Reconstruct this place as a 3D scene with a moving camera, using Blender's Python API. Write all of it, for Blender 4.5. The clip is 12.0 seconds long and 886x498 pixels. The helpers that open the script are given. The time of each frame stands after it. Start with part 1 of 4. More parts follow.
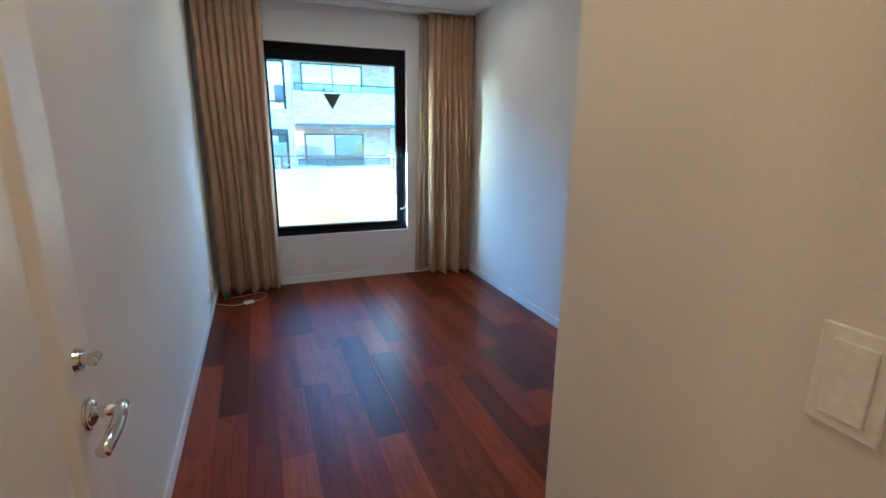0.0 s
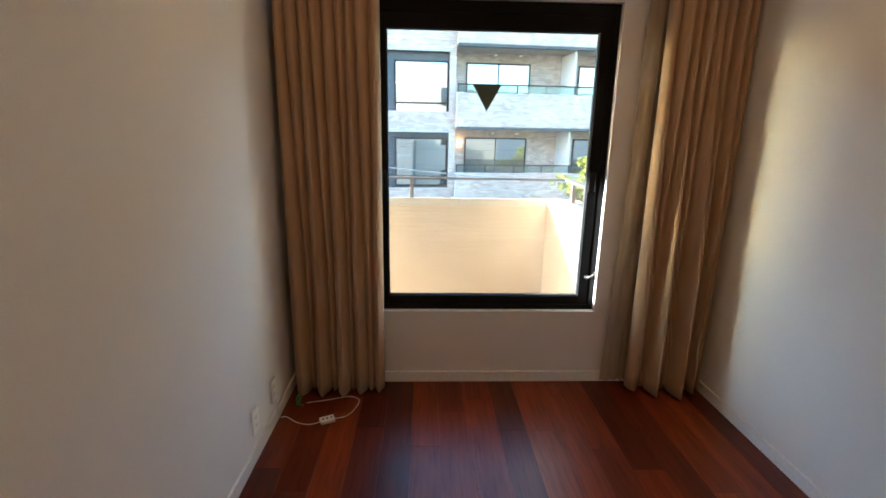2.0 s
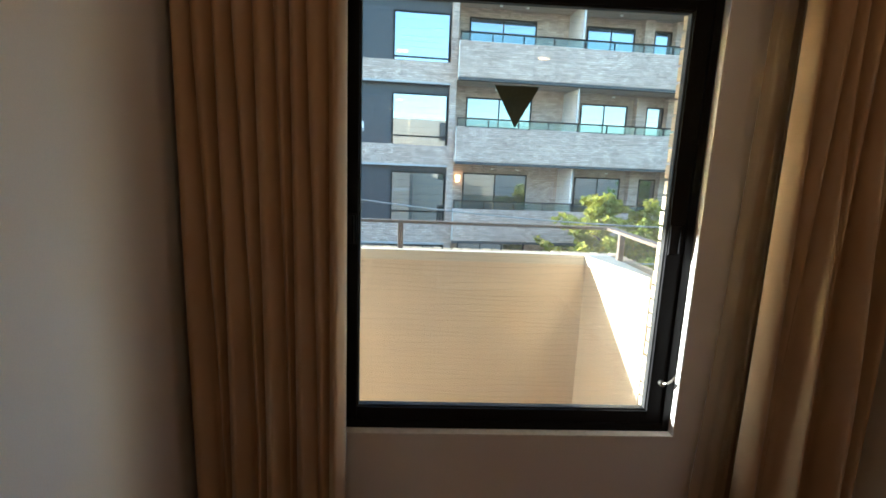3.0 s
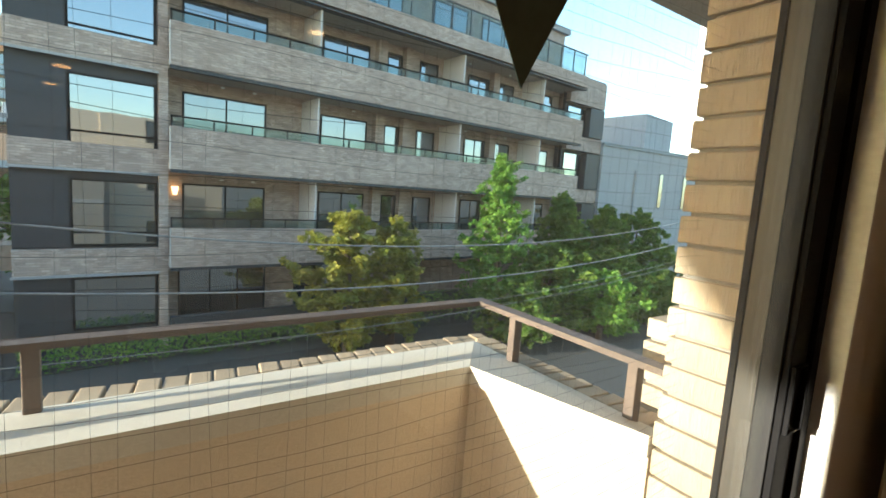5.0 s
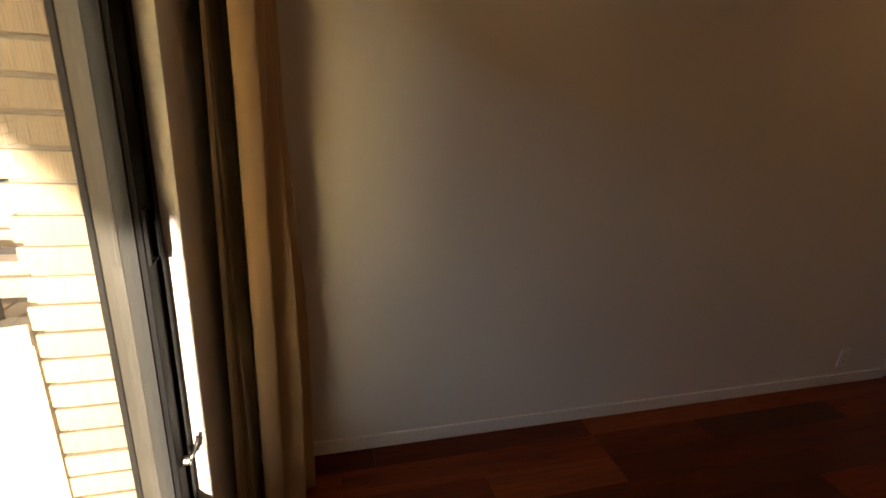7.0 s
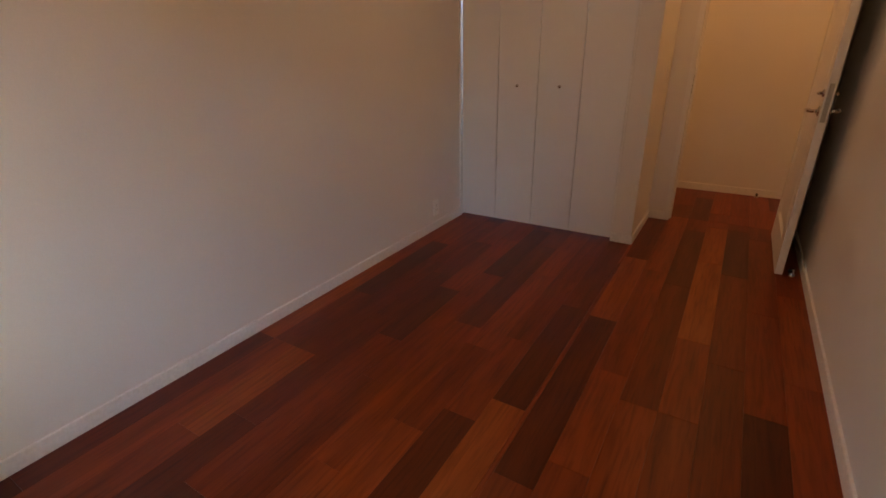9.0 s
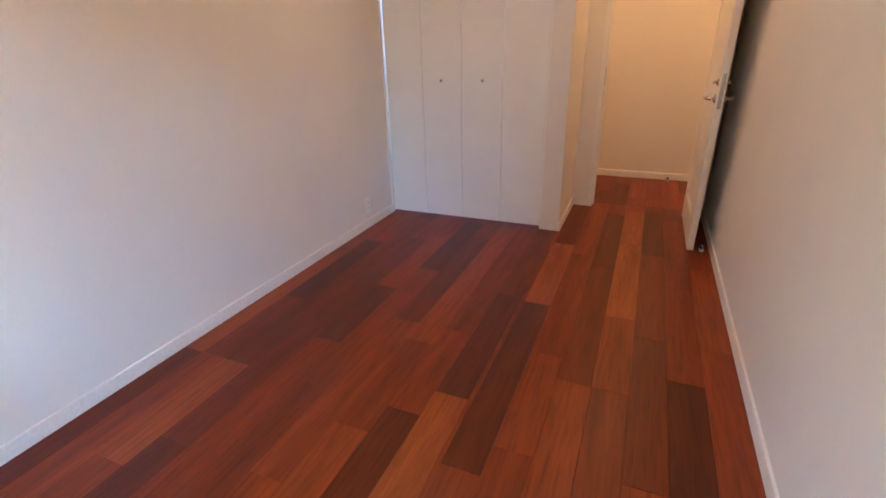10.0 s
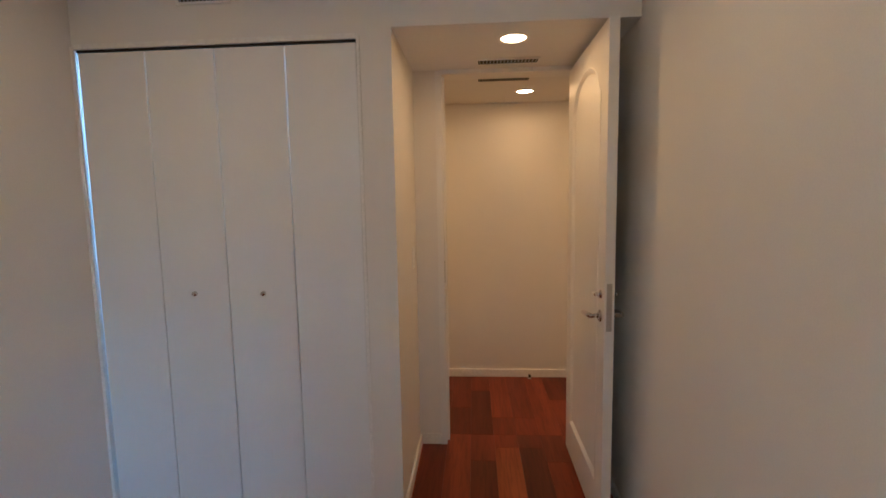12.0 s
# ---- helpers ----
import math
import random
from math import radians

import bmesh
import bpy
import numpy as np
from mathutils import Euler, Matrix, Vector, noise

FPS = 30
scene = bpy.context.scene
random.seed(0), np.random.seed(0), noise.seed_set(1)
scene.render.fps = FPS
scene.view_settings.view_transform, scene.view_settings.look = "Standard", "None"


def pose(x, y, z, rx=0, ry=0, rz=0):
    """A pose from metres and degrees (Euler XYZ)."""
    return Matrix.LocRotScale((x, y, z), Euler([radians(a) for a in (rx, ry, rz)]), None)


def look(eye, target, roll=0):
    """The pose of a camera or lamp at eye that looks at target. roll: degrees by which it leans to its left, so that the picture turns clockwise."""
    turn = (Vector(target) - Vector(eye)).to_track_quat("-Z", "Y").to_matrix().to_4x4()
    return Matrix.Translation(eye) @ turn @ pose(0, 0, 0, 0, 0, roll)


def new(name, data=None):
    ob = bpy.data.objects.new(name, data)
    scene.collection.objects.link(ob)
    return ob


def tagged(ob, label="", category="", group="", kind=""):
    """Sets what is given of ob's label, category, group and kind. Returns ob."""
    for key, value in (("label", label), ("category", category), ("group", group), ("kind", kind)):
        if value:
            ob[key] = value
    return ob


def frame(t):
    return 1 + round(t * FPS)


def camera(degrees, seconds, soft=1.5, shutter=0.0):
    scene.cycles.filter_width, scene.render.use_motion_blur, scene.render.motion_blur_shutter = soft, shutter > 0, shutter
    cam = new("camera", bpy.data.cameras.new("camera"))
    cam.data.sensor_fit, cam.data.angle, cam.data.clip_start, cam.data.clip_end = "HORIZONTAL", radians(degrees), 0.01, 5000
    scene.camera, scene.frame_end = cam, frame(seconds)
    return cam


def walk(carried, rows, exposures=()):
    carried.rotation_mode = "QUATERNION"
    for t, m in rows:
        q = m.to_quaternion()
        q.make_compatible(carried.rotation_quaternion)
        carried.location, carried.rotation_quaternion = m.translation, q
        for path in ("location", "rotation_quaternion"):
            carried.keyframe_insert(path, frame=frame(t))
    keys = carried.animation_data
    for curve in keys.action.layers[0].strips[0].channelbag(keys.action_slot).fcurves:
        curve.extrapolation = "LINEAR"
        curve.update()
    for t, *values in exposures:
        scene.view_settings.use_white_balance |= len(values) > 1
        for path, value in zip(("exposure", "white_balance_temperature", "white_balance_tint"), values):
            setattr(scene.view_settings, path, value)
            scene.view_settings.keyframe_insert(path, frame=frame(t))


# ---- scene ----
PATH = [
    (0, (0.445, -0.803, 1.436), (1.149, 1.004, 0.948), 0.6),
    (0.5, (0.529, -0.425, 1.508), (0.944, 1.478, 1.054), 0.4),
    (1, (0.576, 0.05, 1.535), (0.823, 1.98, 1.073), 1.3),
    (1.5, (0.665, 0.555, 1.48), (0.82, 2.499, 1.037), 1.4),
    (2, (0.784, 1.081, 1.505), (0.862, 3.019, 1.017), 1.0),
    (2.5, (0.798, 1.574, 1.453), (0.866, 3.527, 1.027), 1.7),
    (4.3, (0.792, 3.125, 1.535), (1.26, 5.058, 1.327), 4.6),
    (4.5, (0.78, 3.236, 1.535), (1.38, 5.133, 1.334), 4.7),
    (4.8, (0.815, 3.385, 1.535), (1.725, 5.151, 1.308), 4.0),
    (5, (0.852, 3.471, 1.525), (1.973, 5.11, 1.288), 3.9),
    (5.5, (0.933, 3.531, 1.508), (2.576, 4.631, 1.208), 3.1),
    (6, (0.977, 3.542, 1.484), (2.917, 3.857, 1.114), 4.1),
    (6.5, (0.883, 3.511, 1.54), (2.79, 3.307, 0.973), 3.7),
    (7, (0.752, 3.434, 1.54), (2.569, 2.9, 0.895), 3.9),
    (7.5, (0.655, 3.376, 1.378), (2.40, 2.596, 0.787), 0.6),
    (7.7, (0.645, 3.382, 1.37), (2.305, 2.45, 0.752), 0.3),
    (9.5, (0.5, 3.418, 1.324), (1.307, 1.776, 0.516), -1.5),
    (10, (0.514, 3.411, 1.323), (1.244, 1.729, 0.526), -1.5),
    (10.5, (0.575, 3.293, 1.436), (1.241, 1.479, 0.924), -1.1),
    (11, (0.622, 2.995, 1.509), (1.158, 1.089, 1.224), -0.7),
    (11.5, (0.669, 2.575, 1.519), (1.021, 0.614, 1.347), -1.0),
    (12, (0.687, 2.043, 1.491), (0.823, 0.059, 1.283), -1.0),
]
LENS = 86.8
EXPOSURES = [(0.0, 4.92, 3600, -7), (0.5, 4.7, 4300, 0), (1.0, 4.6, 4300, 0), (1.5, 4.3, 4700, 2), (2.0, 4.18, 5000, 4), (2.5, 3.8, 4950, 2), (4.3, 2.35, 5850, 6), (5.0, 2.25, 5950, 6), (5.5, 1.6, 6100, 8), (6.0, 1.55, 6130, 9), (6.5, 2.1, 6330, 10), (7.0, 2.6, 6880, 13), (7.5, 3.1, 6630, 14), (9.5, 4.82, 6000, 17), (10.0, 5.45, 4960, 10), (10.5, 5.35, 4810, 4), (11.0, 5.15, 5010, 6), (11.5, 5.0, 5210, 6), (12.0, 4.85, 4310, -2)]
SKY, SUN = 0.15, 3.3
WARM = (1.0, 0.52, 0.20)
AMBER = (1.0, 0.42, 0.10)
LAMP_ROOM, LAMP_ALCOVE, LAMP_HALL = 0.085, 0.088, 0.122
cam = camera(LENS, 12.0, soft=1.6)
walk(cam, [(t, look(e, a, r)) for t, e, a, r in PATH], exposures=EXPOSURES)

# ---- world and sun ----
SUN_TO = Vector((-0.967, 0.145, 0.1653)).normalized()
world = bpy.data.worlds.new("sky_world")
scene.world = world
world.use_nodes = True
wn = world.node_tree.nodes
sky = wn.new("ShaderNodeTexSky")
sky.sky_type = "NISHITA"
sky.sun_disc = False
sky.dust_density = 0.8
sky.sun_elevation = math.asin(SUN_TO.z)
sky.sun_rotation = math.atan2(SUN_TO.x, SUN_TO.y)
wn["Background"].inputs["Strength"].default_value = SKY
world.node_tree.links.new(sky.outputs[0], wn["Background"].inputs["Color"])

sun_data = bpy.data.lights.new("sun", "SUN")
sun_data.energy, sun_data.angle, sun_data.color = SUN, radians(0.5), (1.0, 0.86, 0.68)
sun = new("sun", sun_data)
sun.matrix_world = look(SUN_TO * 60, (0, 0, 0))


def disc_lamp(x, y, z, watts, tone):
    d = bpy.data.lights.new("downlight_bulb", "AREA")
    d.shape, d.size, d.energy, d.color = "DISK", 0.10, watts, tone
    o = new("downlight_bulb", d)
    o.matrix_world = look((x, y, z), (x, y, z - 1))


# ---- materials ----
def nodes_of(name):
    m = bpy.data.materials.new(name)
    m.use_nodes = True
    t = m.node_tree
    return m, t, t.nodes["Principled BSDF"]


def noise_node(t, scale, detail=4, stretch=None, coord="Object"):
    tc = t.nodes.new("ShaderNodeTexCoord")
    n = t.nodes.new("ShaderNodeTexNoise")
    n.inputs["Scale"].default_value, n.inputs["Detail"].default_value = scale, detail
    if stretch:
        mp = t.nodes.new("ShaderNodeMapping")
        mp.inputs["Scale"].default_value = stretch
        t.links.new(tc.outputs[coord], mp.inputs["Vector"])
        t.links.new(mp.outputs[0], n.inputs["Vector"])
    else:
        t.links.new(tc.outputs[coord], n.inputs["Vector"])
    return n


def mixed(t, fac, a, b, mode="MIX"):
    m = t.nodes.new("ShaderNodeMix")
    m.data_type, m.blend_type = "RGBA", mode
    for sock, v in ((m.inputs[0], fac), (m.inputs[6], a), (m.inputs[7], b)):
        if isinstance(v, (int, float)):
            sock.default_value = v
        elif isinstance(v, tuple):
            sock.default_value = (*v, 1)
        else:
            t.links.new(v, sock)
    return m.outputs[2]


def ramp(t, value, lo, hi):
    r = t.nodes.new("ShaderNodeMapRange")
    r.inputs[1].default_value, r.inputs[2].default_value = lo, hi
    t.links.new(value, r.inputs[0])
    return r.outputs[0]


def bump(t, p, height, strength, dist):
    b = t.nodes.new("ShaderNodeBump")
    b.inputs["Strength"].default_value, b.inputs["Distance"].default_value = strength, dist
    t.links.new(height, b.inputs["Height"])
    t.links.new(b.outputs[0], p.inputs["Normal"])


def surface(name, a, b, rough=0.6, big=1.5, fine=60, relief=0.2, depth=0.002, metal=0.0, stretch=None, vary=0.0, spec=0.5, grain=0.25):
    """Two tones mixed by coarse and fine noise, with fine relief."""
    m, t, p = nodes_of(name)
    n1, n2 = noise_node(t, big, 3), noise_node(t, fine, 5, stretch)
    c = mixed(t, ramp(t, n1.outputs[0], 0.3, 0.7), a, b)
    c = mixed(t, grain, c, mixed(t, ramp(t, n2.outputs[0], 0.35, 0.65), tuple(v * 0.8 for v in a), tuple(min(1, v * 1.12) for v in b)))
    if vary:
        info = t.nodes.new("ShaderNodeObjectInfo")
        h = t.nodes.new("ShaderNodeHueSaturation")
        t.links.new(c, h.inputs["Color"])
        r = t.nodes.new("ShaderNodeMapRange")
        r.inputs[3].default_value, r.inputs[4].default_value = 1 - vary, 1 + vary
        t.links.new(info.outputs["Random"], r.inputs[0])
        t.links.new(r.outputs[0], h.inputs["Value"])
        c = h.outputs[0]
    t.links.new(c, p.inputs["Base Color"])
    rr = t.nodes.new("ShaderNodeMapRange")
    rr.inputs[3].default_value, rr.inputs[4].default_value = rough * 0.85, min(1, rough * 1.15)
    t.links.new(n1.outputs[0], rr.inputs[0])
    t.links.new(rr.outputs[0], p.inputs["Roughness"])
    p.inputs["Metallic"].default_value = metal
    p.inputs["Specular IOR Level"].default_value = spec
    if relief:
        bump(t, p, n2.outputs[0], relief, depth)
    return m


WALLPAPER = surface("wallpaper", (0.755, 0.728, 0.69), (0.795, 0.768, 0.73), 0.85, 1.2, 240, 0.30, 0.0012, spec=0.2, grain=0.10)
CEILING = surface("ceiling_paper", (0.76, 0.74, 0.705), (0.80, 0.78, 0.745), 0.9, 1.0, 220, 0.25, 0.001, spec=0.2, grain=0.10)
PAINT = surface("white_door_paint", (0.77, 0.75, 0.72), (0.81, 0.79, 0.76), 0.42, 2.0, 40, 0.03, 0.0004, grain=0.05)
CLOSET = surface("closet_laminate", (0.79, 0.79, 0.79), (0.83, 0.83, 0.83), 0.45, 2.0, 90, 0.02, 0.0003, grain=0.03)
TRIM = surface("white_trim", (0.80, 0.785, 0.755), (0.84, 0.825, 0.795), 0.5, 3.0, 60, 0.05, 0.0005)
BLACK = surface("black_aluminium", (0.008, 0.008, 0.0085), (0.013, 0.013, 0.014), 0.6, 4, 150, 0.05, 0.0004, spec=0.08)
BRONZE = surface("bronze_outer_frame", (0.045, 0.039, 0.032), (0.065, 0.057, 0.047), 0.5, 4, 120, 0.08, 0.0005)
GASKET = surface("rubber_gasket", (0.012, 0.012, 0.012), (0.02, 0.02, 0.02), 0.7, 4, 90, 0.05, 0.0005)
DARK = surface("dark_void", (0.02, 0.02, 0.02), (0.03, 0.03, 0.03), 0.8, 4, 60, 0, 0)
PLASTIC = surface("white_plastic", (0.84, 0.83, 0.80), (0.88, 0.87, 0.84), 0.35, 5, 80, 0.03, 0.0003)
GREEN = surface("green_plastic", (0.05, 0.20, 0.06), (0.08, 0.28, 0.09), 0.4, 5, 80, 0.03, 0.0003)
STICKER = surface("sticker_back", (0.10, 0.15, 0.11), (0.13, 0.185, 0.135), 0.6, 5, 80, 0, 0)
CHROME = surface("chrome", (0.66, 0.64, 0.61), (0.74, 0.72, 0.69), 0.06, 6, 120, 0.02, 0.0002, metal=1.0)
STEEL = surface("brushed_steel", (0.42, 0.40, 0.37), (0.52, 0.50, 0.46), 0.35, 6, 200, 0.05, 0.0003, metal=1.0)
STUCCO = surface("cream_stucco", (0.70, 0.56, 0.40), (0.78, 0.64, 0.475), 0.9, 2.0, 120, 0.5, 0.004, spec=0.2)
LEDGE = surface("pale_mortar_ledge", (0.66, 0.60, 0.50), (0.76, 0.70, 0.60), 0.9, 3.0, 140, 0.5, 0.003, spec=0.2)
TILE = surface("tan_scratched_tile", (0.45, 0.355, 0.245), (0.53, 0.43, 0.31), 0.8, 5, 240, 0.8, 0.004, stretch=(1, 1, 0.06), vary=0.12)
COPING = surface("tan_coping_brick", (0.40, 0.30, 0.19), (0.49, 0.38, 0.26), 0.8, 6, 160, 0.6, 0.003, vary=0.15)
MORTAR = surface("grey_mortar", (0.26, 0.235, 0.20), (0.34, 0.31, 0.265), 0.9, 6, 120, 0.5, 0.003)
RAILPAINT = surface("brown_rail_paint", (0.10, 0.070, 0.055), (0.16, 0.115, 0.09), 0.55, 8, 120, 0.3, 0.001)
NET = surface("grey_net_cord", (0.04, 0.04, 0.036), (0.07, 0.07, 0.06), 0.8, 9, 90, 0, 0)
ASPHALT = surface("asphalt", (0.036, 0.036, 0.037), (0.05, 0.05, 0.05), 0.9, 0.6, 40, 0.6, 0.01)
PAVING = surface("dark_paving", (0.05, 0.05, 0.047), (0.08, 0.077, 0.072), 0.9, 0.8, 30, 0.4, 0.006)
CONCRETE = surface("grey_concrete", (0.34, 0.35, 0.36), (0.42, 0.43, 0.44), 0.85, 0.4, 18, 0.3, 0.004)
POLE = surface("pole_concrete", (0.42, 0.41, 0.38), (0.50, 0.49, 0.46), 0.8, 3, 40, 0.3, 0.003)
GREYMETAL = surface("grey_painted_metal", (0.24, 0.26, 0.28), (0.31, 0.33, 0.35), 0.5, 4, 60, 0.1, 0.001)
BEIGEWALL = surface("beige_siding", (0.68, 0.64, 0.56), (0.76, 0.72, 0.64), 0.85, 0.5, 12, 0.2, 0.004)
BROWNWALL = surface("brown_siding", (0.16, 0.10, 0.06), (0.22, 0.14, 0.09), 0.85, 0.5, 12, 0.2, 0.004)
TOWERWALL = surface("tower_tile", (0.50, 0.40, 0.30), (0.58, 0.47, 0.36), 0.85, 0.2, 6, 0.1, 0.01)
WHITETOWER = surface("white_tower_panel", (0.70, 0.69, 0.66), (0.78, 0.77, 0.74), 0.8, 0.1, 3, 0.1, 0.01)
SLATE = surface("dark_cladding", (0.028, 0.032, 0.042), (0.04, 0.045, 0.055), 0.5, 0.6, 20, 0.1, 0.002)
SOFFIT = surface("balcony_soffit", (0.42, 0.37, 0.31), (0.48, 0.42, 0.36), 0.85, 0.6, 20, 0.1, 0.002)
PARTITION = surface("balcony_partition", (0.55, 0.55, 0.55), (0.62, 0.62, 0.62), 0.7, 0.8, 20, 0.1, 0.002)
PALEBLUE = surface("pale_blue_balcony_panel", (0.42, 0.50, 0.54), (0.50, 0.58, 0.62), 0.5, 0.4, 10, 0.05, 0.002)
BARK = surface("bark", (0.10, 0.07, 0.05), (0.16, 0.12, 0.09), 0.9, 6, 50, 0.8, 0.02, stretch=(1, 1, 0.2))
LOOP = surface("black_cable_sheath", (0.05, 0.05, 0.052), (0.09, 0.09, 0.092), 0.5, 6, 60, 0.1, 0.001)
WIRE = surface("cable_sheath", (0.20, 0.20, 0.20), (0.30, 0.30, 0.30), 0.5, 6, 60, 0.1, 0.001)


def leaf_material(name, a, b, trans):
    m, t, p = nodes_of(name)
    g = t.nodes.new("ShaderNodeNewGeometry")
    c = mixed(t, g.outputs["Random Per Island"], a, b)
    c = mixed(t, ramp(t, noise_node(t, 0.9, 2).outputs[0], 0.35, 0.65), c, a)
    t.links.new(c, p.inputs["Base Color"])
    p.inputs["Roughness"].default_value = 0.5
    tr = t.nodes.new("ShaderNodeBsdfTranslucent")
    t.links.new(c, tr.inputs["Color"])
    mx = t.nodes.new("ShaderNodeMixShader")
    mx.inputs[0].default_value = trans
    t.links.new(p.outputs[0], mx.inputs[1])
    t.links.new(tr.outputs[0], mx.inputs[2])
    t.links.new(mx.outputs[0], t.nodes["Material Output"].inputs["Surface"])
    return m


LEAF_YELLOW = leaf_material("yellow_green_leaf", (0.20, 0.23, 0.03), (0.56, 0.46, 0.07), 0.42)
LEAF_BRIGHT = leaf_material("bright_green_leaf", (0.12, 0.26, 0.035), (0.36, 0.54, 0.08), 0.42)
LEAF_DARK = leaf_material("deep_green_leaf", (0.10, 0.19, 0.03), (0.30, 0.40, 0.06), 0.5)


def cloth_material(name, a, b, through_light, clear=0.0):
    m, t, p = nodes_of(name)
    n1, n2 = noise_node(t, 3, 3), noise_node(t, 500, 3, (1, 1, 0.3))
    c = mixed(t, ramp(t, n1.outputs[0], 0.3, 0.7), a, b)
    c = mixed(t, 0.2, c, mixed(t, n2.outputs[0], tuple(v * 0.6 for v in a), b))
    t.links.new(c, p.inputs["Base Color"])
    p.inputs["Roughness"].default_value = 0.85
    p.inputs["Sheen Weight"].default_value = 0.15
    bump(t, p, n2.outputs[0], 0.3, 0.001)
    tr = t.nodes.new("ShaderNodeBsdfTranslucent")
    t.links.new(c, tr.inputs["Color"])
    mx = t.nodes.new("ShaderNodeMixShader")
    mx.inputs[0].default_value = through_light
    t.links.new(p.outputs[0], mx.inputs[1])
    t.links.new(tr.outputs[0], mx.inputs[2])
    out = mx.outputs[0]
    if clear:
        tp = t.nodes.new("ShaderNodeBsdfTransparent")
        m2 = t.nodes.new("ShaderNodeMixShader")
        m2.inputs[0].default_value = clear
        t.links.new(out, m2.inputs[1])
        t.links.new(tp.outputs[0], m2.inputs[2])
        out = m2.outputs[0]
    t.links.new(out, t.nodes["Material Output"].inputs["Surface"])
    return m


DRAPE = cloth_material("beige_drape_cloth", (0.455, 0.298, 0.165), (0.535, 0.365, 0.210), 0.08)
SHEER = cloth_material("white_sheer_cloth", (0.46, 0.35, 0.23), (0.54, 0.42, 0.29), 0.30, 0.30)


def plank_material():
    m, t, p = nodes_of("merbau_plank")
    info = t.nodes.new("ShaderNodeObjectInfo")
    tc = t.nodes.new("ShaderNodeTexCoord")
    add = t.nodes.new("ShaderNodeVectorMath")
    add.operation = "MULTIPLY_ADD"
    add.inputs[1].default_value = (1, 1, 1)
    comb = t.nodes.new("ShaderNodeCombineXYZ")
    mul = t.nodes.new("ShaderNodeMath")
    mul.operation = "MULTIPLY"
    mul.inputs[1].default_value = 37.0
    t.links.new(info.outputs["Random"], mul.inputs[0])
    t.links.new(mul.outputs[0], comb.inputs[0])
    t.links.new(mul.outputs[0], comb.inputs[1])
    t.links.new(tc.outputs["Object"], add.inputs[0])
    t.links.new(comb.outputs[0], add.inputs[2])
    mp = t.nodes.new("ShaderNodeMapping")
    mp.inputs["Scale"].default_value = (1, 0.07, 1)
    t.links.new(add.outputs[0], mp.inputs["Vector"])
    grain = t.nodes.new("ShaderNodeTexNoise")
    grain.inputs["Scale"].default_value, grain.inputs["Detail"].default_value, grain.inputs["Distortion"].default_value = 70, 6, 0.6
    t.links.new(mp.outputs[0], grain.inputs["Vector"])
    broad = t.nodes.new("ShaderNodeTexNoise")
    broad.inputs["Scale"].default_value, broad.inputs["Detail"].default_value = 14, 3
    t.links.new(mp.outputs[0], broad.inputs["Vector"])
    cr = t.nodes.new("ShaderNodeValToRGB")
    e = cr.color_ramp.elements
    e[0].position, e[0].color = 0.0, (0.090, 0.0134, 0.0023, 1)
    e[1].position, e[1].color = 1.0, (0.393, 0.1042, 0.0130, 1)
    for pos, col in ((0.2, (0.146, 0.0211, 0.0030, 1)), (0.55, (0.223, 0.0338, 0.0040, 1)), (0.85, (0.274, 0.0470, 0.0055, 1))):
        el = e.new(pos)
        el.color = col
    t.links.new(info.outputs["Random"], cr.inputs[0])
    c = mixed(t, ramp(t, broad.outputs[0], 0.35, 0.7), cr.outputs[0], mixed(t, 1.0, cr.outputs[0], (0.67, 0.57, 0.53), "MULTIPLY"))
    c = mixed(t, ramp(t, grain.outputs[0], 0.45, 0.75), c, mixed(t, 1.0, c, (0.58, 0.48, 0.45), "MULTIPLY"))
    t.links.new(c, p.inputs["Base Color"])
    r = t.nodes.new("ShaderNodeMapRange")
    r.inputs[3].default_value, r.inputs[4].default_value = 0.32, 0.40
    t.links.new(broad.outputs[0], r.inputs[0])
    t.links.new(r.outputs[0], p.inputs["Roughness"])
    p.inputs["Specular IOR Level"].default_value = 0.32
    bump(t, p, grain.outputs[0], 0.12, 0.0008)
    return m


PLANK = plank_material()


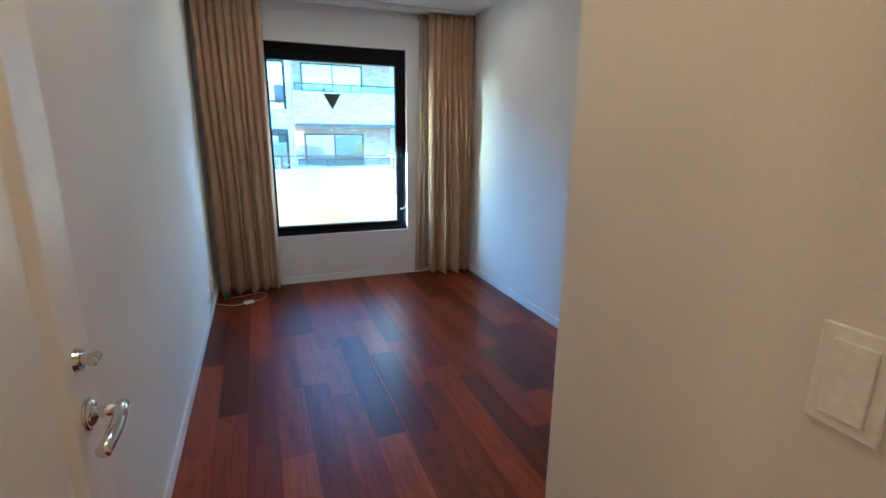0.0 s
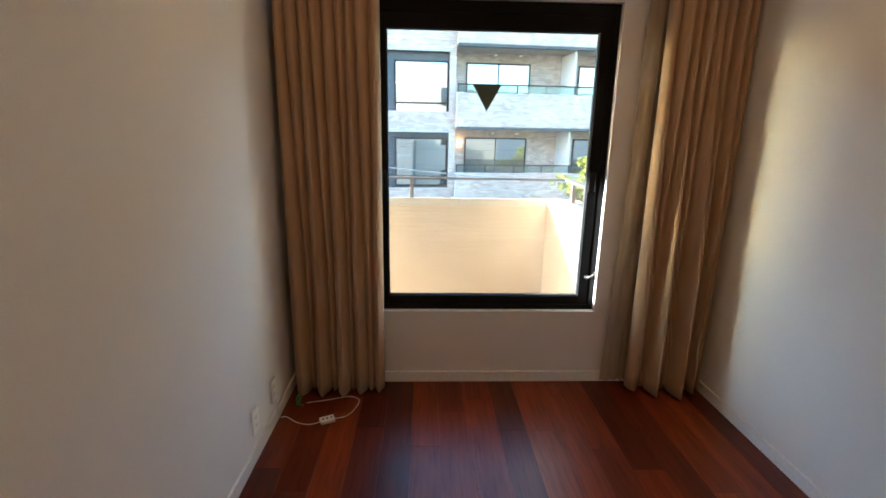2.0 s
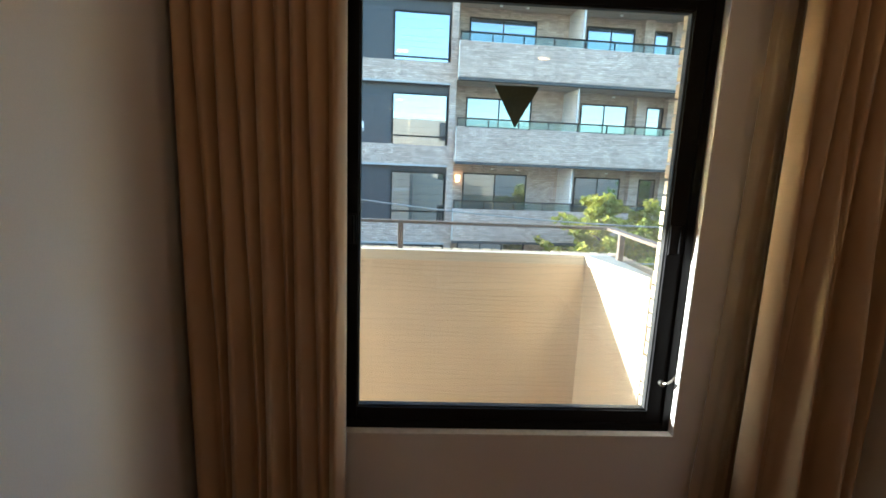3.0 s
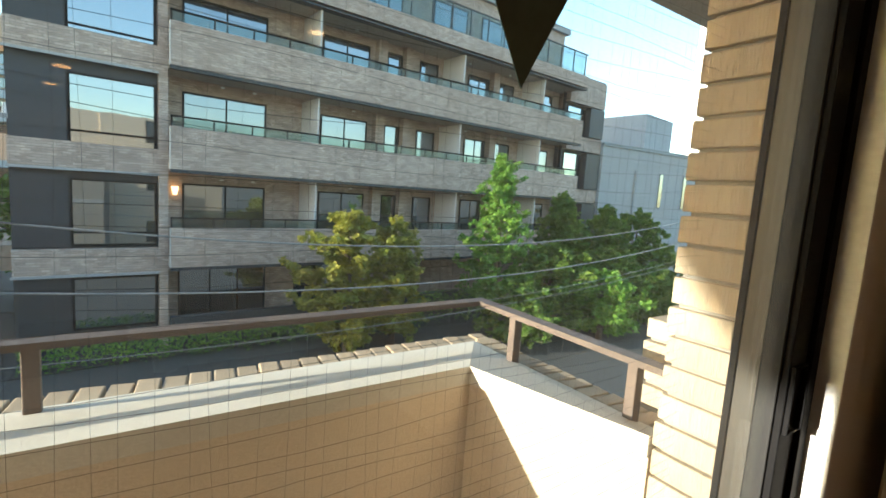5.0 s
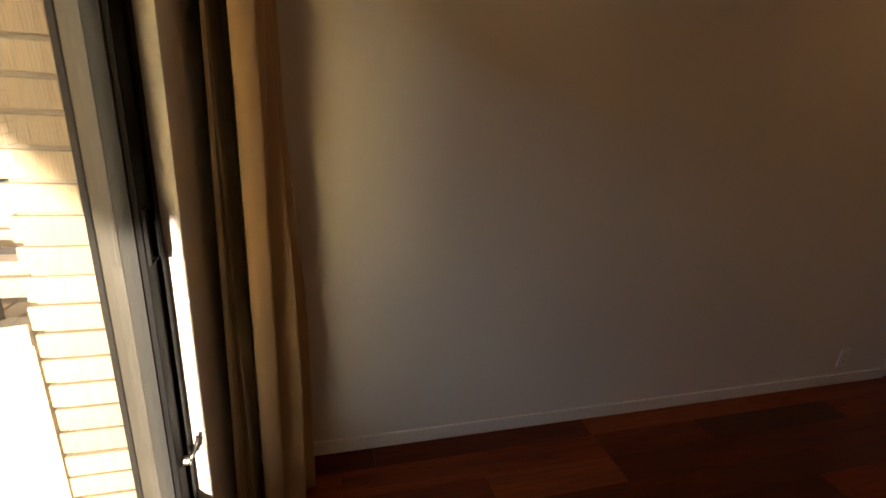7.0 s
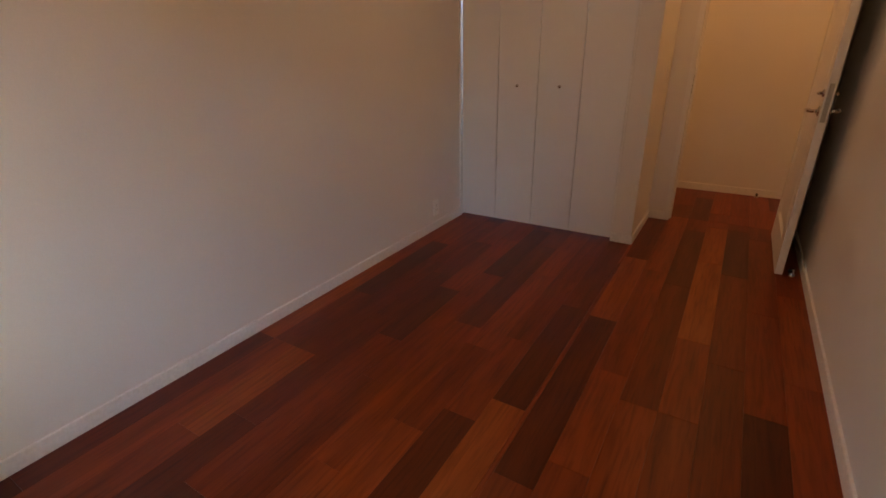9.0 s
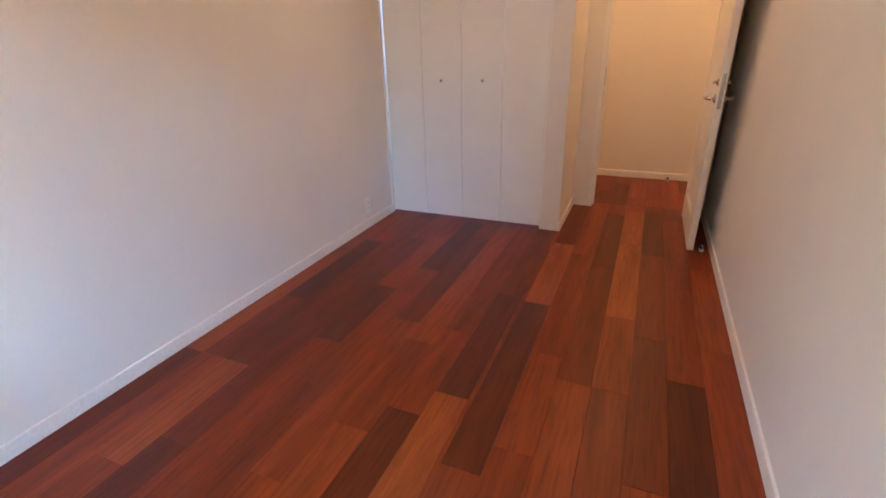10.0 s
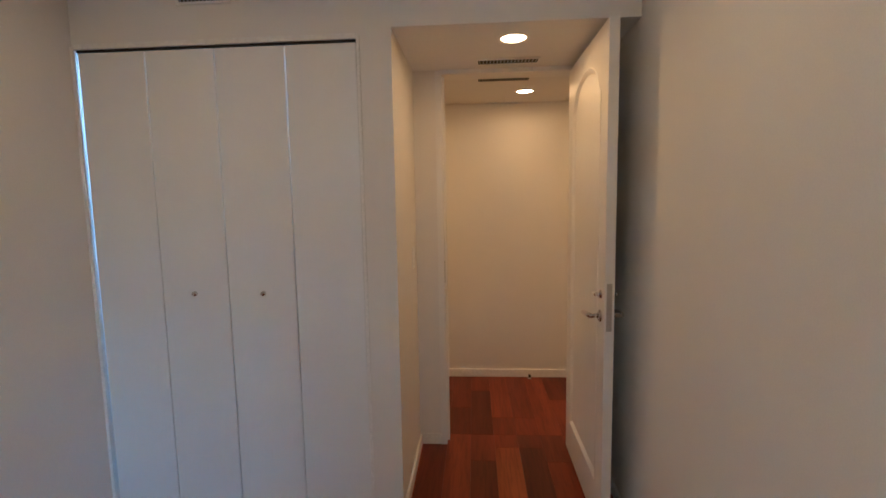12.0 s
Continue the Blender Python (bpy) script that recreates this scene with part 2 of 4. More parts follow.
def brick_material(name, a, b, mortar, bw, bh, scale=1.0):
    """Small facade bricks of far buildings, in facade coordinates (x along, z up)."""
    m, t, p = nodes_of(name)
    tc = t.nodes.new("ShaderNodeTexCoord")
    sep = t.nodes.new("ShaderNodeSeparateXYZ")
    comb = t.nodes.new("ShaderNodeCombineXYZ")
    t.links.new(tc.outputs["Object"], sep.inputs[0])
    sx = t.nodes.new("ShaderNodeMath")
    t.links.new(sep.outputs[0], sx.inputs[0])
    t.links.new(sep.outputs[1], sx.inputs[1])
    t.links.new(sx.outputs[0], comb.inputs[0])
    t.links.new(sep.outputs[2], comb.inputs[1])
    br = t.nodes.new("ShaderNodeTexBrick")
    br.inputs["Color1"].default_value, br.inputs["Color2"].default_value, br.inputs["Mortar"].default_value = (*a, 1), (*b, 1), (*mortar, 1)
    br.inputs["Scale"].default_value = scale
    br.inputs["Brick Width"].default_value, br.inputs["Row Height"].default_value, br.inputs["Mortar Size"].default_value = bw, bh, 0.008
    t.links.new(comb.outputs[0], br.inputs["Vector"])
    c = mixed(t, ramp(t, noise_node(t, 0.35, 3).outputs[0], 0.3, 0.7), br.outputs[0], mixed(t, 1.0, br.outputs[0], (0.75, 0.72, 0.70), "MULTIPLY"))
    c = mixed(t, ramp(t, noise_node(t, 3.5, 4).outputs[0], 0.45, 0.65), c, mixed(t, 1.0, c, (1.18, 1.16, 1.14), "MULTIPLY"))
    t.links.new(c, p.inputs["Base Color"])
    p.inputs["Roughness"].default_value = 0.85
    bump(t, p, br.outputs["Fac"], 0.4, 0.01)
    return m


FACBRICK = brick_material("grey_beige_facade_brick", (0.40, 0.315, 0.27), (0.62, 0.51, 0.44), (0.33, 0.275, 0.245), 0.21, 0.072)


def window_glass():
    m, t, p = nodes_of("clear_window_glass")
    tp = t.nodes.new("ShaderNodeBsdfTransparent")
    tp.inputs["Color"].default_value = (0.94, 0.97, 0.96, 1)
    gl = t.nodes.new("ShaderNodeBsdfGlossy")
    gl.inputs["Roughness"].default_value = 0.01
    fr = t.nodes.new("ShaderNodeLayerWeight")
    pw = t.nodes.new("ShaderNodeMath")
    pw.operation = "POWER"
    pw.inputs[1].default_value = 5.0
    t.links.new(fr.outputs["Facing"], pw.inputs[0])
    sc = t.nodes.new("ShaderNodeMapRange")
    sc.inputs[3].default_value, sc.inputs[4].default_value = 0.035, 0.25
    t.links.new(pw.outputs[0], sc.inputs[0])
    mx = t.nodes.new("ShaderNodeMixShader")
    t.links.new(sc.outputs[0], mx.inputs[0])
    t.links.new(tp.outputs[0], mx.inputs[1])
    t.links.new(gl.outputs[0], mx.inputs[2])
    # a thin film of dust that the low sun lights up
    dust = t.nodes.new("ShaderNodeBsdfTranslucent")
    dust.inputs["Color"].default_value = (0.86, 0.80, 0.70, 1)
    amount = t.nodes.new("ShaderNodeMapRange")
    amount.inputs[1].default_value, amount.inputs[2].default_value = 0.3, 0.7
    amount.inputs[3].default_value, amount.inputs[4].default_value = 0.02, 0.042
    t.links.new(noise_node(t, 3.0, 5).outputs[0], amount.inputs[0])
    film = t.nodes.new("ShaderNodeMixShader")
    t.links.new(amount.outputs[0], film.inputs[0])
    t.links.new(mx.outputs[0], film.inputs[1])
    t.links.new(dust.outputs[0], film.inputs[2])
    t.links.new(film.outputs[0], t.nodes["Material Output"].inputs["Surface"])
    return m


GLASS = window_glass()


def far_glass(name, tint, mirror, body, clear=0.0):
    """Coated facade glass: part mirror, part dark body."""
    m, t, p = nodes_of(name)
    p.inputs["Base Color"].default_value = (*body, 1)
    p.inputs["Roughness"].default_value = 0.2
    gl = t.nodes.new("ShaderNodeBsdfGlossy")
    gl.inputs["Color"].default_value = (*tint, 1)
    gl.inputs["Roughness"].default_value = 0.02
    mx = t.nodes.new("ShaderNodeMixShader")
    mx.inputs[0].default_value = mirror
    t.links.new(p.outputs[0], mx.inputs[1])
    t.links.new(gl.outputs[0], mx.inputs[2])
    out = mx.outputs[0]
    if clear:
        tp = t.nodes.new("ShaderNodeBsdfTransparent")
        tp.inputs["Color"].default_value = (*tint, 1)
        m2 = t.nodes.new("ShaderNodeMixShader")
        m2.inputs[0].default_value = clear
        t.links.new(out, m2.inputs[1])
        t.links.new(tp.outputs[0], m2.inputs[2])
        out = m2.outputs[0]
    t.links.new(out, t.nodes["Material Output"].inputs["Surface"])
    wob = noise_node(t, 0.7, 2)
    b = t.nodes.new("ShaderNodeBump")
    b.inputs["Strength"].default_value, b.inputs["Distance"].default_value = 0.06, 0.05
    t.links.new(wob.outputs[0], b.inputs["Height"])
    t.links.new(b.outputs[0], gl.inputs["Normal"])
    return m


FARGLASS = far_glass("coated_facade_glass", (0.84, 0.92, 1.0), 0.42, (0.02, 0.03, 0.036))
RAILGLASS = far_glass("green_railing_glass", (0.82, 0.92, 0.91), 0.10, (0.05, 0.06, 0.06), 0.76)
# darker copy of FARGLASS: the shade of the recesses is put into its colour
DARKGLASS = far_glass("shaded_facade_glass", (0.80, 0.90, 1.0), 0.28, (0.012, 0.018, 0.022))


def lamp_face():
    m, t, p = nodes_of("downlight_face")
    p.inputs["Emission Color"].default_value = (*WARM, 1)
    p.inputs["Emission Strength"].default_value = 1.2
    return m


LAMPFACE = lamp_face()


# ---- mesh helpers ----
def mesh_from(bm, name, material, smooth=False):
    me = bpy.data.meshes.new(name)
    bm.normal_update()
    bm.to_mesh(me)
    bm.free()
    me.materials.append(material)
    if smooth:
        for f in me.polygons:
            f.use_smooth = True
    return me


def part(name, bm, material, parent=None, label="", smooth=False):
    ob = new(name, mesh_from(bm, name, material, smooth))
    ob.parent = parent
    if label:
        tagged(ob, label)
    return ob


def thing(name, at, label, category, group="", kind=""):
    ob = new(name)
    ob.location = at
    ob.empty_display_size = 0.05
    return tagged(ob, label, category, group, kind)


def add_box(bm, lo, hi, bevel=0.0):
    lo, hi = Vector(lo), Vector(hi)
    r = bmesh.ops.create_cube(bm, size=1.0, matrix=Matrix.Translation((lo + hi) / 2) @ Matrix.Diagonal((*(hi - lo), 1)))
    if bevel:
        es = list({e for v in r["verts"] for e in v.link_edges})
        bmesh.ops.bevel(bm, geom=es, offset=bevel, segments=2, affect="EDGES", profile=0.5)
    return bm


def box(lo, hi, bevel=0.0):
    return add_box(bmesh.new(), lo, hi, bevel)


def boxes(*pairs, bevel=0.0):
    bm = bmesh.new()
    for lo, hi in pairs:
        add_box(bm, lo, hi, bevel)
    return bm


def add_cyl(bm, a, b, r1, r2=None, seg=16, caps=True):
    a, b = Vector(a), Vector(b)
    d = b - a
    q = d.to_track_quat("Z", "Y").to_matrix().to_4x4()
    bmesh.ops.create_cone(bm, cap_ends=caps, segments=seg, radius1=r1, radius2=r1 if r2 is None else r2, depth=d.length, matrix=Matrix.Translation((a + b) / 2) @ q)
    return bm


def cyl(a, b, r1, r2=None, seg=16):
    return add_cyl(bmesh.new(), a, b, r1, r2, seg)


def prism(poly, z0, z1):
    """An upright prism over a plan polygon; z1 may be a function of x, y."""
    bm = bmesh.new()
    lo = [bm.verts.new((x, y, z0)) for x, y in poly]
    hi = [bm.verts.new((x, y, z1(x, y) if callable(z1) else z1)) for x, y in poly]
    bm.faces.new(lo[::-1])
    bm.faces.new(hi)
    n = len(poly)
    for i in range(n):
        bm.faces.new((lo[i], lo[(i + 1) % n], hi[(i + 1) % n], hi[i]))
    bmesh.ops.recalc_face_normals(bm, faces=bm.faces)
    return bm


def tube(points, r, seg=6):
    """A swept round cord along points."""
    bm = bmesh.new()
    rings = []
    pts = [Vector(p) for p in points]
    for i, p in enumerate(pts):
        d = (pts[min(i + 1, len(pts) - 1)] - pts[max(i - 1, 0)]).normalized()
        q = d.to_track_quat("Z", "Y")
        rings.append([bm.verts.new(p + q @ Vector((r * math.cos(a), r * math.sin(a), 0))) for a in (2 * math.pi * k / seg for k in range(seg))])
    for a, b in zip(rings, rings[1:]):
        for k in range(seg):
            bm.faces.new((a[k], a[(k + 1) % seg], b[(k + 1) % seg], b[k]))
    bm.faces.new(rings[0][::-1])
    bm.faces.new(rings[-1])
    return bm


def structure(name, bm, material, label, category, smooth=False):
    return tagged(part(name, bm, material, None, "", smooth), label, category, "", "structure")

# ---- room shell ----
W, L, H = 2.46, 3.705, 2.50          # width, length to the window wall, ceiling height
AX, AD, AH = 1.032, -0.695, 2.22    # alcove width, depth, ceiling
HY, HZ = -1.805, 2.25               # hall's far wall and ceiling
T = 0.12

structure("wall_west", box((-T, AD, 0), (0, L, H)), WALLPAPER, "white wallpapered long wall with a power outlet", "wall")
structure("wall_east", box((W, AD - T, 0), (W + T, L, H)), WALLPAPER, "white wallpapered long wall beside the closet", "wall")
# window wall with its opening
OX0, OX1, OZ0, OZ1 = 0.4750, 1.816, 0.455, 2.173
structure("wall_north", boxes(((-T, L, -0.3), (OX0, 3.80, 2.9)), ((OX1, L, -0.3), (W + T, 3.80, 2.9)), ((OX0, L, -0.3), (OX1, 3.80, OZ0)), ((OX0, L, OZ1), (OX1, 3.80, 2.9))),
          WALLPAPER, "white wallpapered window wall between two curtains", "wall")
# closet front wall and bulkhead over the alcove
structure("wall_south", boxes(((1.180, -0.10, 2.184), (W, 0, H)), ((AX, -0.10, 0), (1.180, 0, H)), ((0, -0.10, AH), (AX, 0, H))), WALLPAPER,
          "white wall around the closet and over the door alcove", "wall")
structure("wall_closet_side", box((AX, AD, 0), (AX + 0.09, -0.10, H)), WALLPAPER, "white side wall of the door alcove", "wall")
structure("wall_hall_north", boxes(((0.90, AD - T, 0), (W, AD, H)), ((-1.3, AD - T, 0), (0.070, AD, H)), ((0.070, AD - T, 2.225), (0.90, AD, H))), WALLPAPER,
          "white wall around the room's doorway", "wall")
structure("wall_hall_south", box((-1.3, HY - T, 0), (W, HY, H)), WALLPAPER, "white hall wall lit by a warm downlight", "wall")
structure("wall_hall_west", box((-1.3 - T, HY - T, 0), (-1.3, AD, H)), WALLPAPER, "white end wall of the hall", "wall")
structure("wall_hall_east", box((W, HY - T, 0), (W + T, AD - T, H)), WALLPAPER, "white end wall of the hall", "wall")
structure("ceiling", box((-T, -0.10, H), (W + T, 3.80, H + 0.1)), CEILING, "white papered ceiling of the room", "ceiling")
structure("ceiling_alcove", box((0, AD, AH), (AX, -0.10, AH + 0.1)), CEILING, "lower white ceiling over the door alcove", "ceiling")
structure("ceiling_hall", box((-1.3, HY, HZ), (W, AD - T, HZ + 0.1)), CEILING, "white ceiling of the hall", "ceiling")
floor = structure("floor", box((-1.3, HY, -0.12), (W, L, -0.014)), DARK, "dark red merbau plank floor with a satin finish", "floor")
structure("closet_floor", box((AX + 0.09, AD, -0.013), (W, -0.101, 0.004)), TRIM, "bare closet bottom behind the folding doors", "floor")


def skirting(lo, hi):
    structure("baseboard", box(lo, hi, 0.003), TRIM, "low white painted baseboard along the wall", "baseboard")


BH, BT = 0.068, 0.013
skirting((0, AD + 0.001, 0), (BT, L - BT, BH))
skirting((W - BT, 0.012, 0), (W, L - BT, BH))
skirting((0, L - BT, 0), (W, L, BH))
skirting((AX - 0.012, 0.0, 0), (1.178, 0.010, BH))
skirting((AX - BT, AD + 0.012, 0), (AX, -0.001, BH))
skirting((0.905, AD, 0), (AX - BT, AD + 0.010, BH))
skirting((-1.3, HY, 0), (W, HY + BT, BH))

# closet opening casing
structure("trim", boxes(((1.168, 0.0, BH + 0.001), (1.182, 0.006, 2.19)), ((W - 0.014, 0.0, 0), (W, 0.012, 2.19)), ((1.182, -0.004, 2.178), (W - 0.014, 0.008, 2.20))), TRIM,
          "thin white casing of the closet opening", "trim")

# ---- door frame and door ----
door_frame = structure("door_frame", boxes(((0.868, AD - T - 0.006, 0), (0.904, AD + 0.010, 2.222)), ((0.066, AD - T - 0.006, 0), (0.102, AD + 0.010, 2.222)),
                                          ((0.102, AD - T - 0.006, 2.196), (0.868, AD + 0.010, 2.222)), ((0.856, AD - 0.09, 0), (0.868, AD - 0.045, 2.198))), PAINT,
                       "white painted frame of the room's door", "door frame")
part("strike_plate", box((0.8655, AD - 0.040, 1.00), (0.8685, AD - 0.012, 1.13)), STEEL, door_frame, "dark steel strike plate")

door = tagged(thing("door_1", (0.112, AD, 0), "white panelled door standing open beside the wall", "door"), kind="structure")
DX0, DX1, DY0, DY1, DZ0, DZ1 = 0.0, 0.040, 0.006, 0.786, 0.010, 2.192


def arch_outline(y0, y1, z0, z1, inset, n=14):
    """Outline of the long panel: square below, arched above."""
    y0, y1, z0 = y0 + inset, y1 - inset, z0 + inset
    rise, spring = 0.10, z1 - 0.16
    pts = [(y0, z0), (y1, z0), (y1, spring)]
    for k in range(n + 1):
        f = k / n
        y = y1 + (y0 - y1) * f
        sh = min(1, min(f, 1 - f) / 0.16)
        pts.append((y, spring + 0.06 * sh + (rise - inset) * math.sin(math.pi * f)))
    pts.append((y0, spring))
    return pts


def door_face(x, side):
    """One face of the door: flat stiles and rails round a sunk, moulded panel with an arched head."""
    bm = bmesh.new()
    edge = arch_outline(DY0 + 0.105, DY1 - 0.105, DZ0 + 0.19, DZ1 - 0.10, 0.0)
    ym = (DY0 + DY1) / 2
    rim = []
    for k, (y, z) in enumerate(edge):
        if k < 2:
            rim.append((DY0 if y < ym else DY1, DZ0))
        elif k in (2, len(edge) - 1):
            rim.append((DY0 if y < ym else DY1, z))
        else:
            rim.append((DY1 + (DY0 - DY1) * (k - 3) / (len(edge) - 5), DZ1))
    rings = [[bm.verts.new((x, y, z)) for y, z in rim]]
    for inset, h in ((0.0, 0.0), (0.004, 0.003), (0.010, 0.002), (0.026, -0.010), (0.032, -0.011), (0.038, -0.009)):
        rings.append([bm.verts.new((x + side * h, y, z)) for y, z in arch_outline(DY0 + 0.105, DY1 - 0.105, DZ0 + 0.19, DZ1 - 0.10, inset)])
    n = len(rim)
    for a, b in zip(rings, rings[1:]):
        for k in range(n):
            bm.faces.new((a[k], a[(k + 1) % n], b[(k + 1) % n], b[k]))
    bm.faces.new(rings[-1])
    bmesh.ops.remove_doubles(bm, verts=bm.verts, dist=0.0001)
    bmesh.ops.recalc_face_normals(bm, faces=bm.faces)
    return bm


leaf = part("door_leaf", box((DX0 + 0.013, DY0 + 0.004, DZ0 + 0.004), (DX1 - 0.013, DY1 - 0.004, DZ1 - 0.004)), PAINT, door)
part("edge_band", boxes(((DX0, DY1 - 0.004, DZ0), (DX1, DY1, DZ1)), ((DX0, DY0, DZ0), (DX1, DY0 + 0.004, DZ1)), ((DX0, DY0 + 0.004, DZ1 - 0.004), (DX1, DY1 - 0.004, DZ1)),
                        ((DX0, DY0 + 0.004, DZ0), (DX1, DY1 - 0.004, DZ0 + 0.004))), PAINT, leaf)
part("moulded_face", door_face(DX1 + 0.0004, 1), PAINT, leaf)
part("moulded_face", door_face(DX0 - 0.0004, -1), PAINT, leaf)
part("lock_plate", box((DX0 + 0.010, DY1 - 0.001, 0.932), (DX1 - 0.008, DY1 + 0.0015, 1.134)), STEEL, door, "brushed steel lock plate")


def lever(x, side):
    """A chrome rosette with a neck and a curved lever that points to the hinges."""
    y, z = DY1 - 0.060, 0.985
    bm = bmesh.new()
    add_cyl(bm, (x, y, z), (x + side * 0.005, y, z), 0.027, 0.027, 28)
    add_cyl(bm, (x + side * 0.005, y, z), (x + side * 0.012, y, z), 0.026, 0.017, 28)
    add_cyl(bm, (x, y, z), (x + side * 0.050, y, z), 0.0105, 0.009, 16)
    grip = [(x + side * (0.048 + 0.006 * math.sin(k / 8 * 3.1)), y + 0.006 - 0.115 * k / 8, z + 0.004 - 0.012 * (k / 8) ** 2) for k in range(9)]
    tb = tube(grip, 0.0105, 12)
    me = bpy.data.meshes.new("grip_tmp")
    tb.to_mesh(me)
    tb.free()
    bm.from_mesh(me)
    bpy.data.meshes.remove(me)
    return bm


part("door_handle", lever(DX1, 1), CHROME, door, "polished chrome lever handle", True)
part("door_handle", lever(DX0, -1), CHROME, door, "polished chrome lever handle", True)


def thumb(x, side):
    y = DY1 - 0.060
    bm = cyl((x, y, 1.08), (x + side * 0.008, y, 1.08), 0.020, 0.017, 24)
    add_cyl(bm, (x + side * 0.008, y, 1.08), (x + side * 0.022, y, 1.08), 0.010, 0.009, 16)
    add_box(bm, (min(x + side * 0.018, x + side * 0.032), y - 0.017, 1.073), (max(x + side * 0.018, x + side * 0.032), y + 0.017, 1.087), 0.004)
    return bm


part("thumb_turn", thumb(DX1, 1), CHROME, door, "chrome thumb turn")
part("thumb_turn", thumb(DX0, -1), CHROME, door, "chrome thumb turn")
for hz in (0.25, 1.1, 1.95):
    part("hinge", cyl((DX0 - 0.006, 0.0, hz - 0.05), (DX0 - 0.006, 0.0, hz + 0.05), 0.006, seg=10), STEEL, door)


def door_stop(x, y, d):
    """A small floor stop with a rubber tip, lying along d."""
    t = thing("door_stop", (x, y, 0), "small chrome door stop with a black rubber tip", "door stop", "door stops")
    part("base", cyl((0, 0, 0), (0, 0, 0.012), 0.020, 0.017, 16), CHROME, t)
    part("post", cyl((0, 0, 0.012), (0, 0, 0.040), 0.009, seg=12), CHROME, t)
    part("bumper", cyl((0, 0, 0.030), (d[0] * 0.022, d[1] * 0.022, 0.030), 0.010, seg=12), GASKET, t, "black rubber bumper")


door_stop(0.060, 0.055, (1, 0))
door_stop(0.246, HY + 0.045, (0, 1))

# ---- folding closet doors ----
closet = tagged(thing("closet_doors", (1.182, -0.03, 0), "white four-panel folding closet doors, closed", "closet doors"), kind="structure")
cw = (W - 0.014 - 1.182) / 4
for i in range(4):
    p = part("door_panel", box((i * cw + 0.0025, 0.0, 0.021), ((i + 1) * cw - (0.008 if i == 3 else 0.0025), 0.026, 2.166), 0.0025), CLOSET, closet)
    if i in (1, 2):
        kx = 1.648 - 1.182 if i == 1 else 1.971 - 1.182
        kn = cyl((kx, 0.026, 1.083), (kx, 0.034, 1.083), 0.006, seg=12)
        add_cyl(kn, (kx, 0.034, 1.083), (kx, 0.046, 1.083), 0.012, 0.010, 16)
        part("knob", kn, CHROME, p, "small chrome knob", True)
# the gap's shade is put into the track's near-black colour
part("top_track", box((0, 0.0, 2.170), (4 * cw, 0.024, 2.184)), DARK, closet, "top track, coloured near black for the shade in the gap")
structure("closet_back", box((1.13, AD + 0.001, 0.004), (W - 0.001, AD + 0.012, H)), TRIM, "plain back of the closet", "wall")


# ---- vents, downlights, outlets, switch ----
def vent_wall():
    v = thing("air_vent", (1.84, 0, 2.398), "dark slotted air vent high on the wall", "vent")
    part("backing", box((-0.110, 0.0, -0.042), (0.110, 0.004, 0.042)), DARK, v)
    part("vent_frame", boxes(((-0.122, 0, 0.042), (0.122, 0.010, 0.052)), ((-0.122, 0, -0.052), (0.122, 0.010, -0.042)), ((-0.122, 0, -0.042), (-0.110, 0.010, 0.042)),
                             ((0.110, 0, -0.042), (0.122, 0.010, 0.042))), TRIM, v, "white frame")
    for k in range(13):
        x = -0.102 + k * 0.017
        part("slat", box((x - 0.0022, 0.004, -0.042), (x + 0.0022, 0.009, 0.042)), GREYMETAL, v)
    part("cross_bar", boxes(((-0.11, 0.004, -0.0165), (0.11, 0.008, -0.0115)), ((-0.11, 0.004, 0.0115), (0.11, 0.008, 0.0165))), GREYMETAL, v)


vent_wall()


def grille(x0, x1, y0, y1, z):
    v = thing("ceiling_grille", ((x0 + x1) / 2, (y0 + y1) / 2, z), "long slotted ceiling air grille", "vent", "ceiling grilles")
    w, d = (x1 - x0) / 2, (y1 - y0) / 2
    part("backing", box((-w, -d, -0.004), (w, d, 0)), DARK, v)
    part("vent_frame", boxes(((-w - 0.008, d, -0.007), (w + 0.008, d + 0.008, 0)), ((-w - 0.008, -d - 0.008, -0.007), (w + 0.008, -d, 0)),
                             ((-w - 0.008, -d, -0.007), (-w, d, 0)), ((w, -d, -0.007), (w + 0.008, d, 0))), TRIM, v)
    for k in range(17):
        x = -w + 2 * w * (k + 0.5) / 17
        part("slat", box((x - 0.003, -d, -0.006), (x + 0.003, d, -0.004)), GREYMETAL, v)


grille(0.345, 0.660, -0.585, -0.510, AH)
grille(0.335, 0.655, -1.085, -1.000, HZ)


def downlight(x, y, z, watts, tone=WARM):
    t = thing("downlight", (x, y, z), "round recessed warm downlight with a white rim, lit", "ceiling light", "downlights")
    bm = bmesh.new()
    rings = [[bm.verts.new((r * math.cos(a), r * math.sin(a), h)) for a in (2 * math.pi * k / 32 for k in range(32))] for r, h in ((0.072, 0.0), (0.070, -0.005), (0.060, -0.006), (0.056, -0.001))]
    for a, b in zip(rings, rings[1:]):
        for k in range(32):
            bm.faces.new((a[k], a[(k + 1) % 32], b[(k + 1) % 32], b[k]))
    part("rim", bm, PLASTIC, t, "", True)
    part("lamp_face", cyl((0, 0, -0.0022), (0, 0, -0.0008), 0.056, seg=32), LAMPFACE, t, "glowing frosted lamp face")
    disc_lamp(x, y, z - 0.012, watts, tone)


